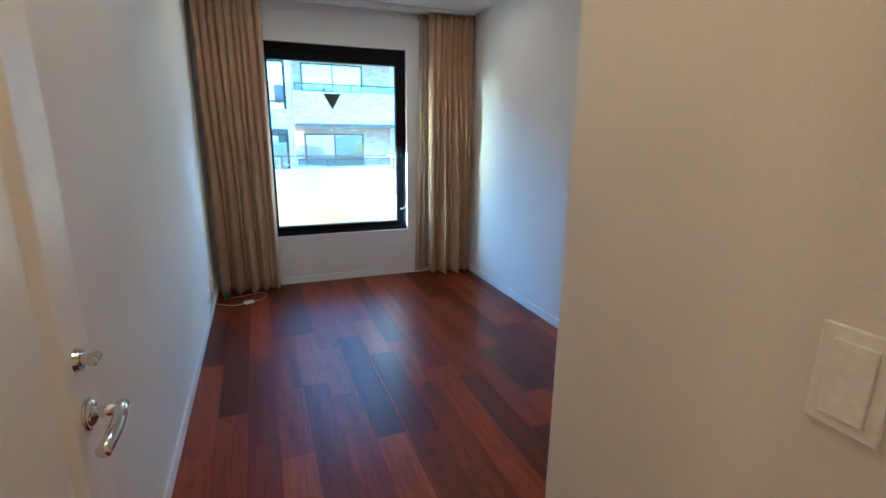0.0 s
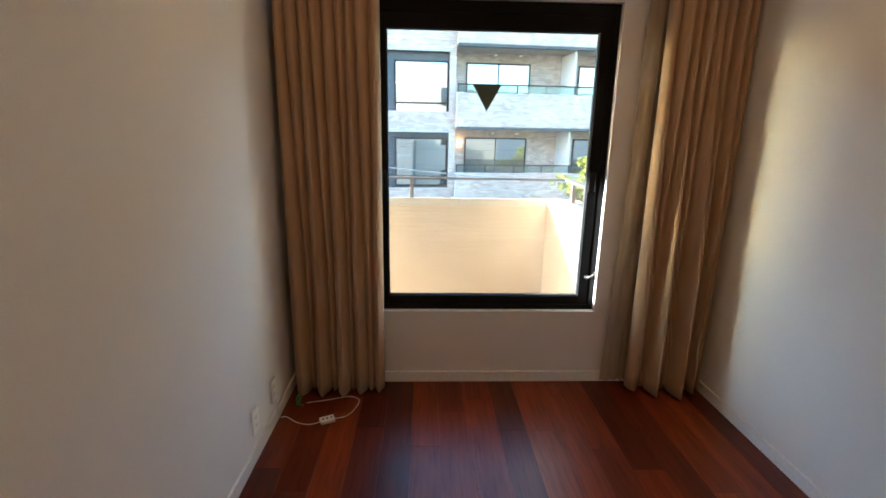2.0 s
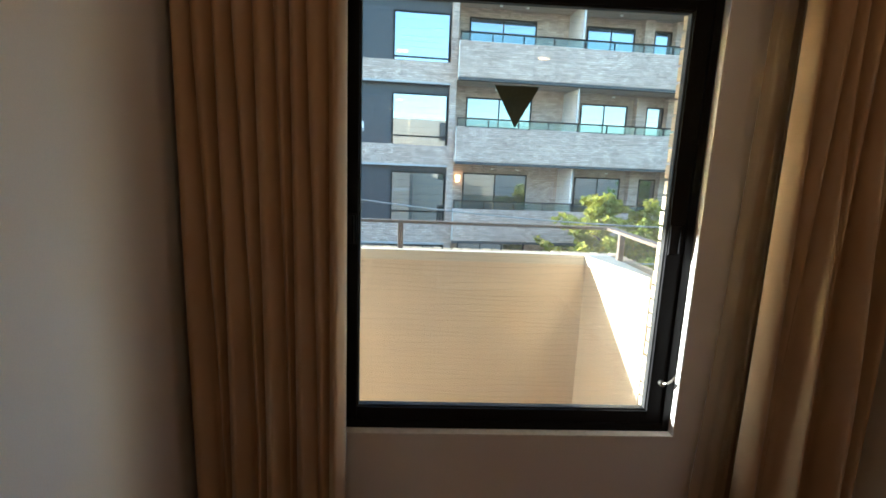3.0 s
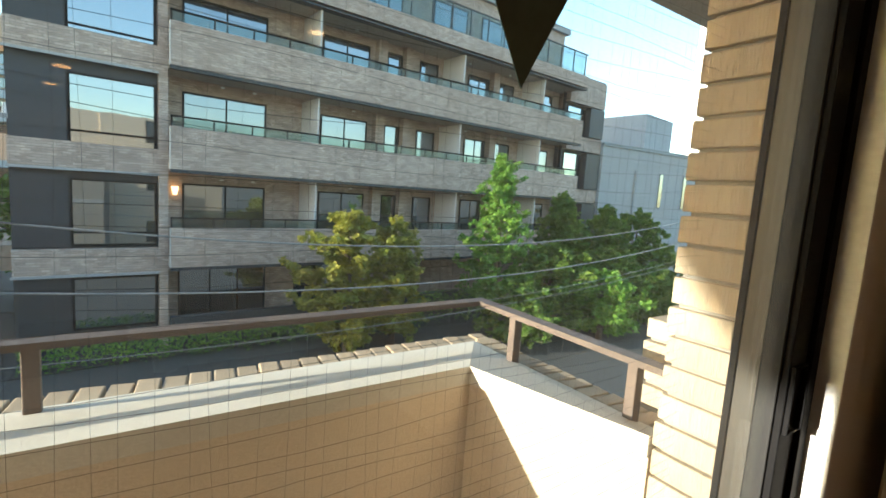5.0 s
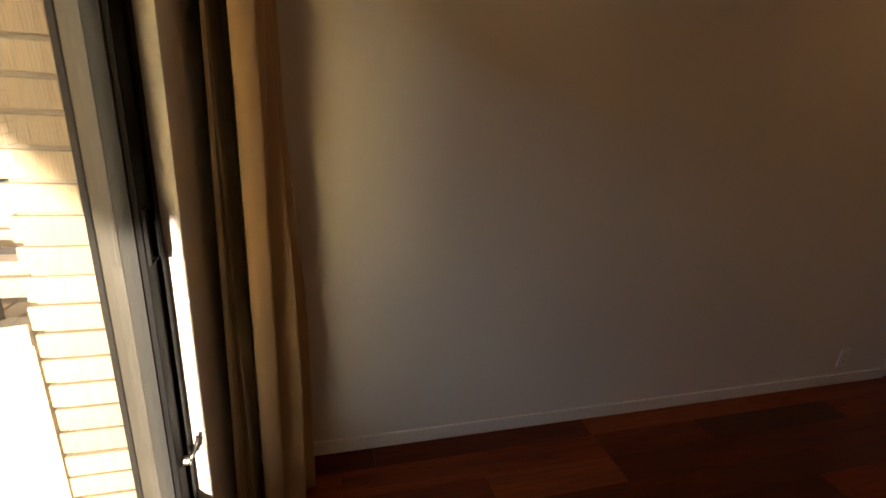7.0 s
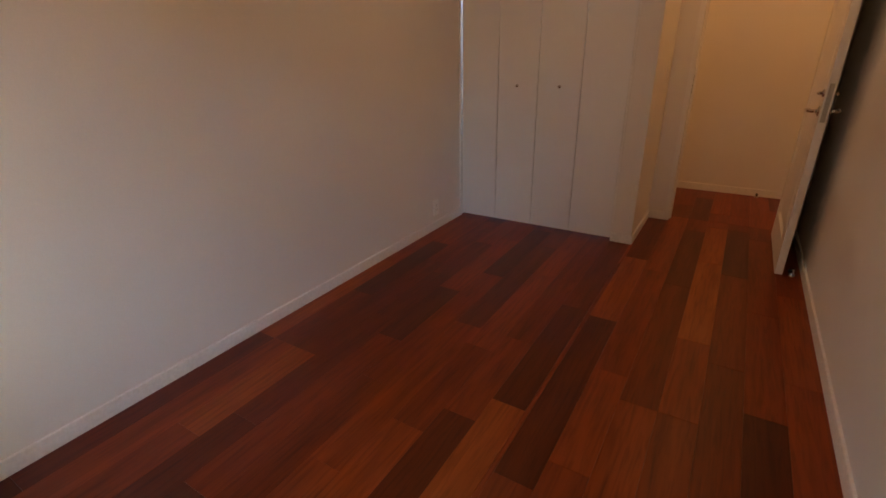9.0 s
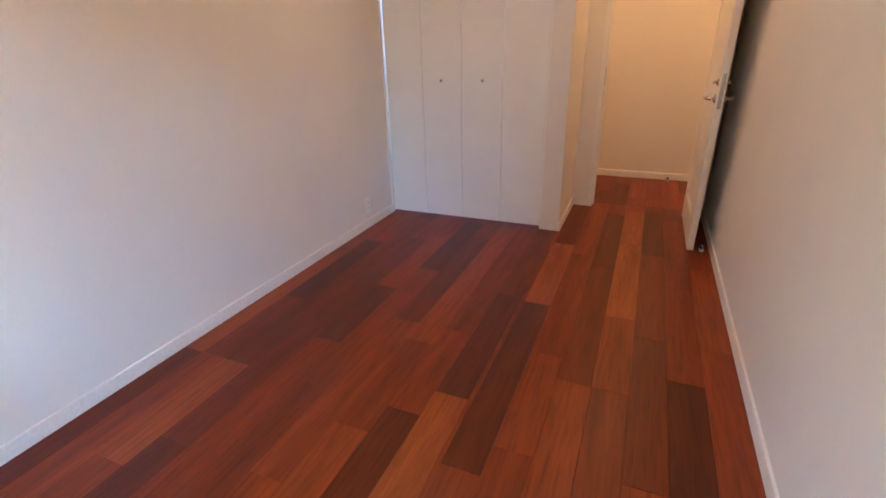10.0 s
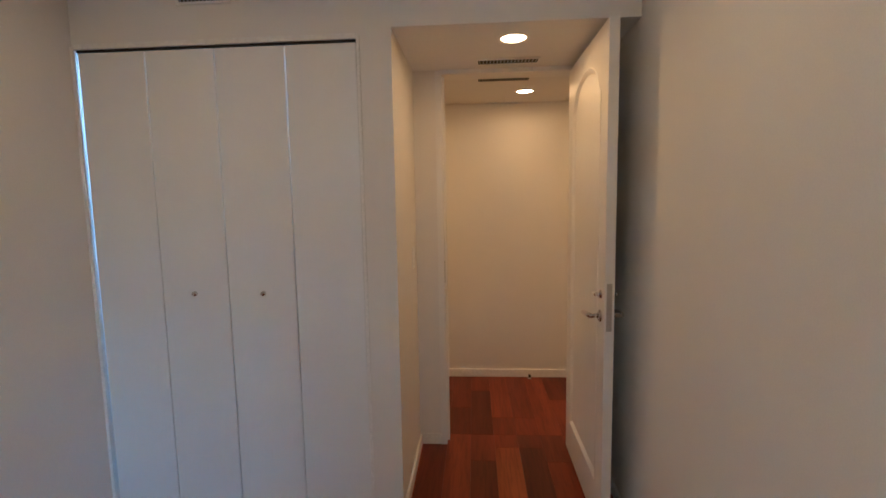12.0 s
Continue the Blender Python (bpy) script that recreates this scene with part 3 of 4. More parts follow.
downlight(0.502, -0.196, AH, LAMP_ALCOVE, AMBER)
# only the lamp at 0.322 is seen; the outer two are added to even the wall's light
for hx in (0.322, 1.55, -0.85):
    downlight(hx, -1.410 if hx == 0.322 else -1.30, HZ, LAMP_HALL * (0.55 if hx == 0.322 else 1.5), AMBER)
for lx in (0.58, 1.88):
    for ly in (0.95, 2.75):
        downlight(lx, ly, H, LAMP_ROOM)


def outlet(x, y, z, side, twin=True):
    t = thing("wall_outlet", (x, y, z), "white plastic wall outlet plate above the baseboard", "outlet", "wall outlets")
    part("plate", box((min(0, side * 0.011), -0.035, -0.060), (max(0, side * 0.011), 0.035, 0.060), 0.002), PLASTIC, t)
    for dz in ((-0.02, 0.02) if twin else (0.0,)):
        part("socket", box((min(side * 0.011, side * 0.0125), -0.016, dz - 0.011), (max(side * 0.011, side * 0.0125), 0.016, dz + 0.011)), TRIM, t)
        for dy in (-0.006, 0.006):
            part("slot", box((min(side * 0.0125, side * 0.0128), dy - 0.001, dz - 0.005), (max(side * 0.0125, side * 0.0128), dy + 0.001, dz + 0.005)), DARK, t)


outlet(W, 0.406, 0.180, -1)
outlet(0, 3.285, 0.190, 1)
outlet(0, 3.02, 0.190, 1)

sw = thing("light_switch", (AX, -0.535, 1.175), "white plastic light switch plate on the alcove wall", "switch")
part("plate", box((-0.007, -0.036, -0.060), (0, 0.036, 0.060), 0.002), PLASTIC, sw)
part("rocker", box((-0.011, -0.022, -0.046), (-0.007, 0.022, 0.046), 0.002), PLASTIC, sw)

# ---- window ----
win = tagged(thing("window_1", (1.15, 3.77, 0.46), "black aluminium framed window with clear glass", "window"), kind="structure")
win_o = Vector((1.15, 3.77, 0.46))


def wbox(lo, hi, bevel=0.0):
    return box(Vector(lo) - win_o, Vector(hi) - win_o, bevel)


def ring_boxes(x0, x1, z0, z1, y0, y1, l, r, b, t):
    bm = bmesh.new()
    o = win_o
    for lo, hi in (((x0, y0, z0), (x0 + l, y1, z1)), ((x1 - r, y0, z0), (x1, y1, z1)), ((x0 + l, y0, z0), (x1 - r, y1, z0 + b)), ((x0 + l, y0, z1 - t), (x1 - r, y1, z1))):
        add_box(bm, Vector(lo) - o, Vector(hi) - o, 0.0015)
    return bm


part("window_frame", ring_boxes(0.4850, 1.808, 0.463, 2.165, 3.737, 3.790, 0.030, 0.030, 0.030, 0.060), BLACK, win)
part("outer_frame", ring_boxes(0.4850, 1.808, 0.463, 2.165, 3.790, 3.848, 0.026, 0.026, 0.026, 0.056), BRONZE, win, "bronze outer part of the frame")
part("frame_lip", ring_boxes(0.4830, 1.810, 0.461, 2.167, 3.848, 3.860, 0.034, 0.034, 0.034, 0.064), BLACK, win)
sash = part("sash", ring_boxes(0.5160, 1.777, 0.494, 2.104, 3.745, 3.788, 0.055, 0.062, 0.050, 0.075), BLACK, win)
part("gasket", ring_boxes(0.5710, 1.715, 0.544, 2.029, 3.756, 3.784, 0.006, 0.006, 0.006, 0.006), GASKET, sash)
pane = part("pane", wbox((0.5740, 3.766, 0.547), (1.712, 3.771, 2.026)), GLASS, sash, "clear dusty glass pane")
pane.visible_shadow = False
part("window_trim", ring_boxes(0.4752, 1.8158, 0.4552, 2.1728, 3.701, 3.738, 0.0095, 0.0075, 0.0075, 0.0075), TRIM, win, "white painted reveal")


def finger_pull(x0, x1, z0, z1):
    """A shallow framed finger pull let into the sash."""
    ct = part("catch", wbox((x0, 3.7425, z0), (x1, 3.7452, z1)), GASKET, win, "black recessed finger pull")
    part("pull_rim", ring_boxes(x0 - 0.003, x1 + 0.003, z0 - 0.003, z1 + 0.003, 3.737, 3.7448, 0.004, 0.004, 0.004, 0.004), BLACK, ct)
    part("pull_bar", wbox((x1 - 0.012, 3.730, z0 + 0.004), (x1 - 0.006, 3.742, z1 - 0.004), 0.002), BLACK, ct)


finger_pull(1.722, 1.764, 1.180, 1.288)
lt = part("latch", cyl(Vector((1.757, 3.745, 0.668)) - win_o, Vector((1.757, 3.728, 0.668)) - win_o, 0.012, seg=14), STEEL, win, "small steel lever latch")
part("latch_lever", tube([Vector(q) - win_o for q in ((1.757, 3.730, 0.668), (1.772, 3.722, 0.675), (1.786, 3.718, 0.687), (1.795, 3.716, 0.705))], 0.005, 8), STEEL, lt, "", True)
finger_pull(0.5270, 0.5630, 1.180, 1.288)

stick = bmesh.new()
tri = [(1.038, 1.757), (1.198, 1.757), (1.1185, 1.613)]
va = [stick.verts.new((x - 1.12, 0, z - 1.69)) for x, z in tri]
vb = [stick.verts.new((x - 1.12, -0.0008, z - 1.69)) for x, z in tri]
stick.faces.new(va[::-1])
stick.faces.new(vb)
for k in range(3):
    stick.faces.new((va[k], va[(k + 1) % 3], vb[(k + 1) % 3], vb[k]))
bmesh.ops.recalc_face_normals(stick, faces=stick.faces)
so = tagged(part("triangle_sticker", stick, STICKER), "dark downward triangle sticker on the window glass", "sticker")
so.location = (1.12, 3.7655, 1.69)


# ---- curtains ----
def curtain(name, x0, x1, yc, z0, z1, folds, amp, seed, material, label, lean=0.0, gather=0.0, flare=0.0, thick=0.0022):
    """A hanging cloth: pinched pleats at the top that open into uneven folds below."""
    rnd = random.Random(seed)
    nx, nz = folds * 16, 30
    wd = [rnd.uniform(-0.34, 0.34) for _ in range(folds + 2)]
    ph = [rnd.uniform(-0.8, 0.8) for _ in range(folds + 2)]
    am = [rnd.choice((0.35, 0.6, 0.9, 1.15, 1.5)) for _ in range(folds + 2)]
    dr = [rnd.uniform(-1, 1) for _ in range(folds + 2)]
    bm = bmesh.new()
    grid = []
    for j in range(nz + 1):
        v = j / nz                      # 0 at the top
        z = z1 + (z0 - z1) * v
        row = []
        for i in range(nx + 1):
            u = i / nx
            s = u * folds
            k = int(min(s, folds - 1))
            f = s - k
            sm = f * f * (3 - 2 * f)
            a = am[k] * (1 - sm) + am[k + 1] * sm
            p = ph[k] * (1 - sm) + ph[k + 1] * sm
            d = dr[k] * (1 - sm) + dr[k + 1] * sm
            hump = abs(math.sin(math.pi * (s + 0.18 * p * v))) ** 0.8     # round fronts, narrow creases
            sharp = 2 * hump - 1 + 0.30 * math.sin(3.4 * math.pi * s + 3 * p + 2.2 * v) * (0.35 + 0.65 * v) + 0.10 * math.sin(7.3 * math.pi * s + 5 * d) * (1 - 0.5 * v)
            width = (x1 - x0) * (1 + gather * (v - 0.5))
            x = (x0 + x1) / 2 + lean * v * v + (u - 0.5) * width + 0.016 * d * v + (x1 - x0) / folds * (wd[k] * (1 - sm) + wd[k + 1] * sm) + 0.007 * math.sin(2 * math.pi * s + p)
            y = yc - flare * v - amp * (0.55 + 0.55 * v) * a * sharp + 0.010 * math.sin(3.1 * v + 5 * u + seed)
            zz = z + (0.010 * math.sin(5 * u + seed) * v if j == nz else 0)
            row.append(bm.verts.new((x - (x0 + x1) / 2, y - yc, zz - z1)))
        grid.append(row)
    for j in range(nz):
        for i in range(nx):
            bm.faces.new((grid[j][i], grid[j][i + 1], grid[j + 1][i + 1], grid[j + 1][i]))
    t = thing(name, ((x0 + x1) / 2, yc, z1), label, "curtain", "window curtains")
    c = part("cloth", bm, material, t, "", True)
    if thick:
        s = c.modifiers.new("thickness", "SOLIDIFY")
        s.thickness = thick
    tape = box(((x0 - x1) / 2 + 0.01, -0.006, -0.045), ((x1 - x0) / 2 - 0.01, 0.004, 0.0))
    part("heading_tape", tape, material, t)
    return t


def drape(x0, x1, yc, z0, z1, hem, seed, label, deep):
    """A heavy drape: even pleats under the rail, some of which swell and some of which close up towards the hem."""
    rnd = random.Random(seed)
    n, per, nz = len(hem), 14, 36
    hem, fall = [w for w, _ in hem], [d for _, d in hem]
    head = [rnd.uniform(0.8, 1.2) for _ in hem]
    start = [rnd.uniform(0.0, 0.25) for _ in hem]
    bm = bmesh.new()
    grid = []
    for j in range(nz + 1):
        v = j / nz
        wide, depth = [], []
        for k in range(n):
            g = min(1, max(0, (v - start[k]) / 0.75))
            g = g * g * (3 - 2 * g)
            wide.append(head[k] * (1 - g) + hem[k] * g)
            depth.append(0.8 * head[k] * (1 - g) + fall[k] * g)
        unit = (x1 - x0) / sum(wide)
        row, x = [], x0
        for k in range(n):
            w = wide[k] * unit
            d = deep * depth[k]
            for i in range(per + (1 if k == n - 1 else 0)):
                f = i / per
                bulge = max(0.0, math.sin(math.pi * f)) ** 0.5
                soft = 0.05 * math.sin(2.3 * math.pi * f + k * 1.9 + 1.2 * v) * bulge
                y = yc - d * (bulge + soft) + 0.004 * math.sin(4.0 * v + k + seed)
                z = z1 + (z0 - z1) * v - (0.010 * bulge * wide[k] if j == nz else 0)
                row.append(bm.verts.new((x + w * f + 0.10 * w * math.sin(2 * math.pi * f) * v - (x0 + x1) / 2, y - yc, z - z1)))
            x += w
        grid.append(row)
    for a, b in zip(grid, grid[1:]):
        for i in range(len(a) - 1):
            bm.faces.new((a[i], a[i + 1], b[i + 1], b[i]))
    t = thing("curtain", ((x0 + x1) / 2, yc, z1), label, "curtain", "window curtains")
    c = part("cloth", bm, DRAPE, t, "", True)
    c.modifiers.new("thickness", "SOLIDIFY").thickness = 0.0025
    part("heading_tape", box(((x0 - x1) / 2 + 0.01, 0.001, -0.045), ((x1 - x0) / 2 - 0.01, 0.008, 0.0)), DRAPE, t)


drape(0.040, 0.552, 3.600, 0.028, 2.472, ((1.5, 1.15), (0.35, 0.5), (1.5, 1.2), (0.5, 0.6), (1.3, 1.25), (0.35, 0.5), (1.2, 1.0), (0.6, 0.6), (0.9, 0.8)), 3,
      "floor-length beige pleated drape gathered beside the window", 0.075)
drape(2.000, 2.445, 3.605, 0.028, 2.472, ((1.3, 0.7), (0.35, 0.35), (1.6, 1.5), (0.40, 0.7), (1.6, 1.9), (0.40, 0.7), (1.0, 1.2), (0.6, 0.6)), 8,
      "floor-length beige pleated drape hanging by the corner", 0.080)
curtain("sheer_curtain", 1.900, 2.12, 3.650, 0.035, 2.470, 4, 0.018, 23, SHEER, "thin white sheer curtain drawn aside", lean=-0.045, gather=0.05, thick=0)
curtain("sheer_curtain", 0.18, 0.440, 3.655, 0.035, 2.470, 8, 0.012, 29, SHEER, "thin white sheer curtain drawn aside", gather=0.0, thick=0)

rail = thing("curtain_rail", (1.23, 3.58, H), "white double curtain rail fixed to the ceiling", "curtain rail")
part("track", box((-1.20, -0.070, -0.026), (1.20, -0.050, 0.0), 0.002), TRIM, rail)
part("track", box((-1.20, 0.036, -0.026), (1.20, 0.056, 0.0), 0.002), TRIM, rail)
for bx in (-0.9, 0.0, 0.9):
    part("bracket", box((bx - 0.012, -0.050, -0.010), (bx + 0.012, 0.036, 0.0)), STEEL, rail)

# ---- small things on the floor ----
cord = thing("extension_cord", (0.274, 3.29, 0), "white extension cord with a flat tap on the floor", "extension cord")
tap = box((-0.038, -0.024, 0.0), (0.038, 0.024, 0.020), 0.004)
bmesh.ops.rotate(tap, verts=tap.verts, cent=(0, 0, 0), matrix=Matrix.Rotation(radians(25), 3, "Z"))
tp = part("tap", tap, PLASTIC, cord, "white three-way tap")
for dx in (-0.02, 0.0, 0.02):
    part("socket_slot", box((dx - 0.004 + 0.001, -0.008 + dx * 0.4, 0.0199), (dx + 0.005, 0.006 + dx * 0.4, 0.0206)), DARK, tp)


def smooth_path(pts, n=8):
    """Catmull-Rom through points."""
    v = [Vector(p) for p in pts]
    v = [2 * v[0] - v[1]] + v + [2 * v[-1] - v[-2]]
    out = []
    for a, b, c, d in zip(v, v[1:], v[2:], v[3:]):
        for k in range(n):
            t = k / n
            out.append(0.5 * (2 * b + (c - a) * t + (2 * a - 5 * b + 4 * c - d) * t * t + (3 * b - a - 3 * c + d) * t ** 3))
    return out + [v[-2]]


part("cord", tube(smooth_path([(0.03, 0.012, 0.006), (0.10, 0.05, 0.003), (0.135, 0.13, 0.003), (0.14, 0.20, 0.003), (0.08, 0.235, 0.003), (-0.04, 0.20, 0.003), (-0.15, 0.17, 0.004)]), 0.0020, 6), PLASTIC, cord, "", True)
part("cord", tube(smooth_path([(-0.03, -0.012, 0.006), (-0.09, -0.03, 0.003), (-0.16, -0.01, 0.003), (-0.225, 0.04, 0.003), (-0.252, 0.02, 0.02), (-0.262, 0.0, 0.12), (-0.264, -0.003, 0.168)]), 0.0020, 6), PLASTIC, cord, "", True)
gt = tagged(part("green_tie", tube(smooth_path([(0.0, 0.0, 0.007), (0.012, -0.012, 0.02), (0.022, 0.002, 0.045), (0.010, 0.016, 0.060), (0.0, 0.004, 0.035), (0.014, -0.004, 0.012), (0.04, -0.014, 0.007)]), 0.0065, 7), GREEN, None, "", True),
            "small green plastic tie on the floor below the drape", "cable tie")
gt.location = (0.075, 3.44, 0)

GZ = -3.875    # street level
# ---- balcony ----
structure("balcony_floor", box((-3.0, 3.925, -0.32), (2.02, 4.90, -0.12)), CONCRETE, "grey concrete balcony floor", "floor")
front = structure("balcony_parapet", prism([(-3.0, 4.51), (1.69, 4.51), (1.925, 4.79), (-3.0, 4.79)], -0.40, 0.975), STUCCO, "cream stucco balcony parapet", "parapet")
part("ledge", prism([(-3.0, 4.504), (1.682, 4.504), (1.927, 4.794), (-3.0, 4.794)], 0.9755, lambda x, y: 1.028 if y < 4.6 else 0.985), LEDGE, front, "pale mortar ledge")
side = structure("balcony_side_parapet", prism([(1.806, 4.006), (1.924, 4.006), (1.9245, 4.7895), (1.6905, 4.5095)], -0.40, 0.975), STUCCO, "sunlit cream stucco side parapet", "parapet")
part("ledge", prism([(1.797, 4.005), (1.926, 4.005), (1.9275, 4.7935), (1.6825, 4.5035)], 0.9755, lambda x, y: 1.028 if x < 1.85 else 0.985), LEDGE, side, "pale mortar ledge")
structure("balcony_parapet_core", boxes(((-3.0, 4.796, -3.4), (2.02, 4.875, 0.935)), ((1.929, 4.02, -3.4), (2.02, 4.795, 0.935))), MORTAR, "brick outer face of the balcony parapet", "parapet")
structure("balcony_slab_above", box((-6.0, 3.985, 2.56), (4.2, 5.00, 2.78)), SOFFIT, "underside of the balcony above", "balcony")

# our own building, as the far windows mirror it
outside = structure("wall_outside", boxes(((-14, 3.802, GZ), (0.3950, 3.92, 4.7)), ((1.97, 3.802, GZ), (9, 3.98, 4.7)), ((0.3950, 3.802, GZ), (1.97, 3.92, 0.42)), ((0.3950, 3.802, 2.40), (1.97, 3.92, 4.7))), STUCCO,
          "tan outer wall of the building around the window", "wall")
for wx in (-12.6, -9.2, -5.8, 4.2):
    for wz in (-2.6, 0.5, 3.3):
        w = part("window", box((wx, 3.905, wz), (wx + 1.7, 3.995, wz + 1.25)), BLACK, outside)
        for k in (0, 1):
            part("pane", box((wx + 0.06 + 0.80 * k, 3.990, wz + 0.06), (wx + 0.84 + 0.80 * k, 4.002, wz + 1.19)), DARKGLASS, w)

# tiled reveal and pier beside the window
pier = structure("window_pier", box((1.822, 3.803, 0.421), (1.968, 3.990, 2.399)), MORTAR, "tan scratched tile pier beside the window", "pier")
tile_me = mesh_from(box((0, 0, 0), (0.155, 0.132, 0.0555), 0.003), "tile", TILE)
rnd = random.Random(5)
for k in range(31):
    o = new("tile", tile_me)
    o.parent = pier
    o.location = (1.810 + rnd.uniform(-0.003, 0.001), 3.870 + rnd.uniform(-0.002, 0.003), 0.4275 + k * 0.0643)

# coping bricks along the parapet
cop_me = mesh_from(box((-0.0270, -0.042, -0.05), (0.0270, 0.042, 0.0), 0.004), "coping_brick", COPING)
for k in range(76):
    o = new("coping_brick", cop_me)
    o.parent = front
    o.matrix_basis = pose(1.985 - k * 0.0605, 4.838 + rnd.uniform(-0.003, 0.003), 0.982 + rnd.uniform(-0.002, 0.002), rnd.uniform(-1, 1), 0, -9 + rnd.uniform(-1.5, 1.5))
for k in range(14):
    o = new("coping_brick", cop_me)
    o.parent = side
    o.matrix_basis = pose(1.975 + rnd.uniform(-0.003, 0.003), 4.775 - k * 0.0605, 0.984 + rnd.uniform(-0.002, 0.002), 0, 0, 82 + rnd.uniform(-1.5, 1.5))

# guard rail
rl = thing("balcony_rail", (1.88, 4.74, 0.985), "weathered brown metal guard rail on the balcony parapet", "railing")
part("handrail", prism([(-4.8, -0.026), (-0.006, -0.026), (0.038, 0.020), (-4.8, 0.020)], 0.158, 0.174), RAILPAINT, rl)
part("handrail", prism([(-0.008, -0.0265), (-0.018, -0.725), (0.026, -0.725), (0.040, 0.0195)], 0.158, 0.174), RAILPAINT, rl)
for px, py in ((-1.20, 0.020), (-2.75, 0.020), (-4.3, 0.020), (0.014, -0.190), (0.010, -0.628)):
    part("post", box((px - 0.016, py - 0.014, -0.008), (px + 0.016, py + 0.014, 0.159), 0.003), RAILPAINT, rl)

# neighbouring brick pier past the side parapet
npier = tagged(thing("brick_pier", (2.048, 4.045, GZ), "tan brick pier beyond the balcony", "pier"), kind="structure")
part("core", box((0.010, 0.010, 0), (0.29, 0.138, 5.07)), MORTAR, npier)
pb = mesh_from(box((0, 0, 0), (0.145, 0.148, 0.052), 0.003), "brick", TILE)
for k in range(14):
    for c in range(2):
        o = new("brick", pb)
        o.parent = npier
        o.location = (c * 0.152 - 0.012 * (k % 2) + rnd.uniform(-0.003, 0.003), rnd.uniform(-0.004, 0.004), 5.045 - k * 0.0612)


# bird net outside the glass
def bird_net(x0, x1, z0, z1, y, step):
    vs, fs = [], []

    def strand(a, b, horizontal, seed):
        n = 14
        base = len(vs)
        for i in range(n + 1):
            f = i / n
            p = Vector(a).lerp(Vector(b), f)
            wob = 0.005 * math.sin(9 * f + seed * 1.7) + 0.003 * math.sin(17 * f + seed)
            p += Vector((0, 0, wob - 0.012 * math.sin(math.pi * f))) if horizontal else Vector((wob, 0, 0))
            r = 0.00030 if horizontal else 0.00016
            for k in range(3):
                a2 = 2 * math.pi * k / 3
                vs.append(p + (Vector((0, r * math.cos(a2), r * math.sin(a2))) if horizontal else Vector((r * math.cos(a2), r * math.sin(a2), 0))))
        for i in range(n):
            for k in range(3):
                p0, p1 = base + 3 * i + k, base + 3 * i + (k + 1) % 3
                fs.append((p0, p1, p1 + 3, p0 + 3))

    k = 0
    z = z0
    while z < z1:
        strand((x0, y, z), (x1, y, z), True, k)
        z += step
        k += 1
    x = x0
    while x < x1:
        strand((x, y, z0), (x, y, z1), False, k)
        x += step
        k += 1
    me = bpy.data.meshes.new("bird_net")
    me.from_pydata([tuple(v) for v in vs], [], fs)
    me.materials.append(NET)
    return tagged(new("bird_net", me), "fine grey bird net stretched outside the window", "net", "", "stuff")


bird_net(0.4150, 1.805, 0.43, 2.39, 3.955, 0.024)

# ---- ground ----
structure("ground", box((-400, -400, GZ - 0.5), (400, 400, GZ)), PAVING, "paved ground reaching the horizon", "ground")
structure("road", prism([(-200, -3.0), (300, 38.0), (300, 44.5), (-200, 3.5)], GZ + 0.0, GZ + 0.006), ASPHALT, "dark asphalt street", "road").location = (0, 11.5, 0)


# ---- apartment building across the street ----
FX, FY, FU, FZ = 1.977, 19.606, 4.0, -3.4    # facade heights count from FZ at street level
apt = tagged(thing("apartment_building", (FX, FY, GZ), "grey-beige brick apartment building with long balconies", "building"))
apt.matrix_basis = pose(FX, FY, GZ, 0, 0, FU)


def along(u):
    return u * 1.028 if u > 0 else u


def fb(u0, u1, d0, d1, z0, z1, bevel=0.0):
    """Box in facade terms: along, depth behind the balcony fronts, height."""
    u0, u1 = along(u0), along(u1)
    return box((u0, d0, z0 - FZ), (u1, d1, z1 - FZ), bevel)


def fwindow(u0, u1, z0, z1, d, panes=2, glass=None, transom=0.0):
    w = part("window", fb(u0 - 0.06, u1 + 0.06, d - 0.03, d + 0.02, z0 - 0.06, z0, 0), BLACK, apt)
    e0, e1 = along(u0), along(u1)
    part("window_frame", boxes(((e0 - 0.06, d - 0.03, z0 - FZ), (e0, d + 0.02, z1 - FZ)), ((e1, d - 0.03, z0 - FZ), (e1 + 0.06, d + 0.02, z1 - FZ)),
                               ((e0 - 0.06, d - 0.03, z1 - FZ), (e1 + 0.06, d + 0.02, z1 + 0.06 - FZ))), BLACK, w)
    step = (u1 - u0) / panes
    for i in range(panes):
        a = u0 + i * step + (0.025 if i else 0)
        b = u0 + (i + 1) * step - (0.025 if i < panes - 1 else 0)
        part("pane", fb(a, b, d - 0.008, d + 0.004, z0, z1), glass or FARGLASS, w)
        if i < panes - 1:
            part("mullion", fb(b, b + 0.05, d - 0.025, d + 0.01, z0, z1), BLACK, w)
    if transom:
        part("transom", fb(u0, u1, d - 0.022, d - 0.009, transom - 0.03, transom + 0.03), BLACK, w)


REC, BACK = 1.8, 9.0
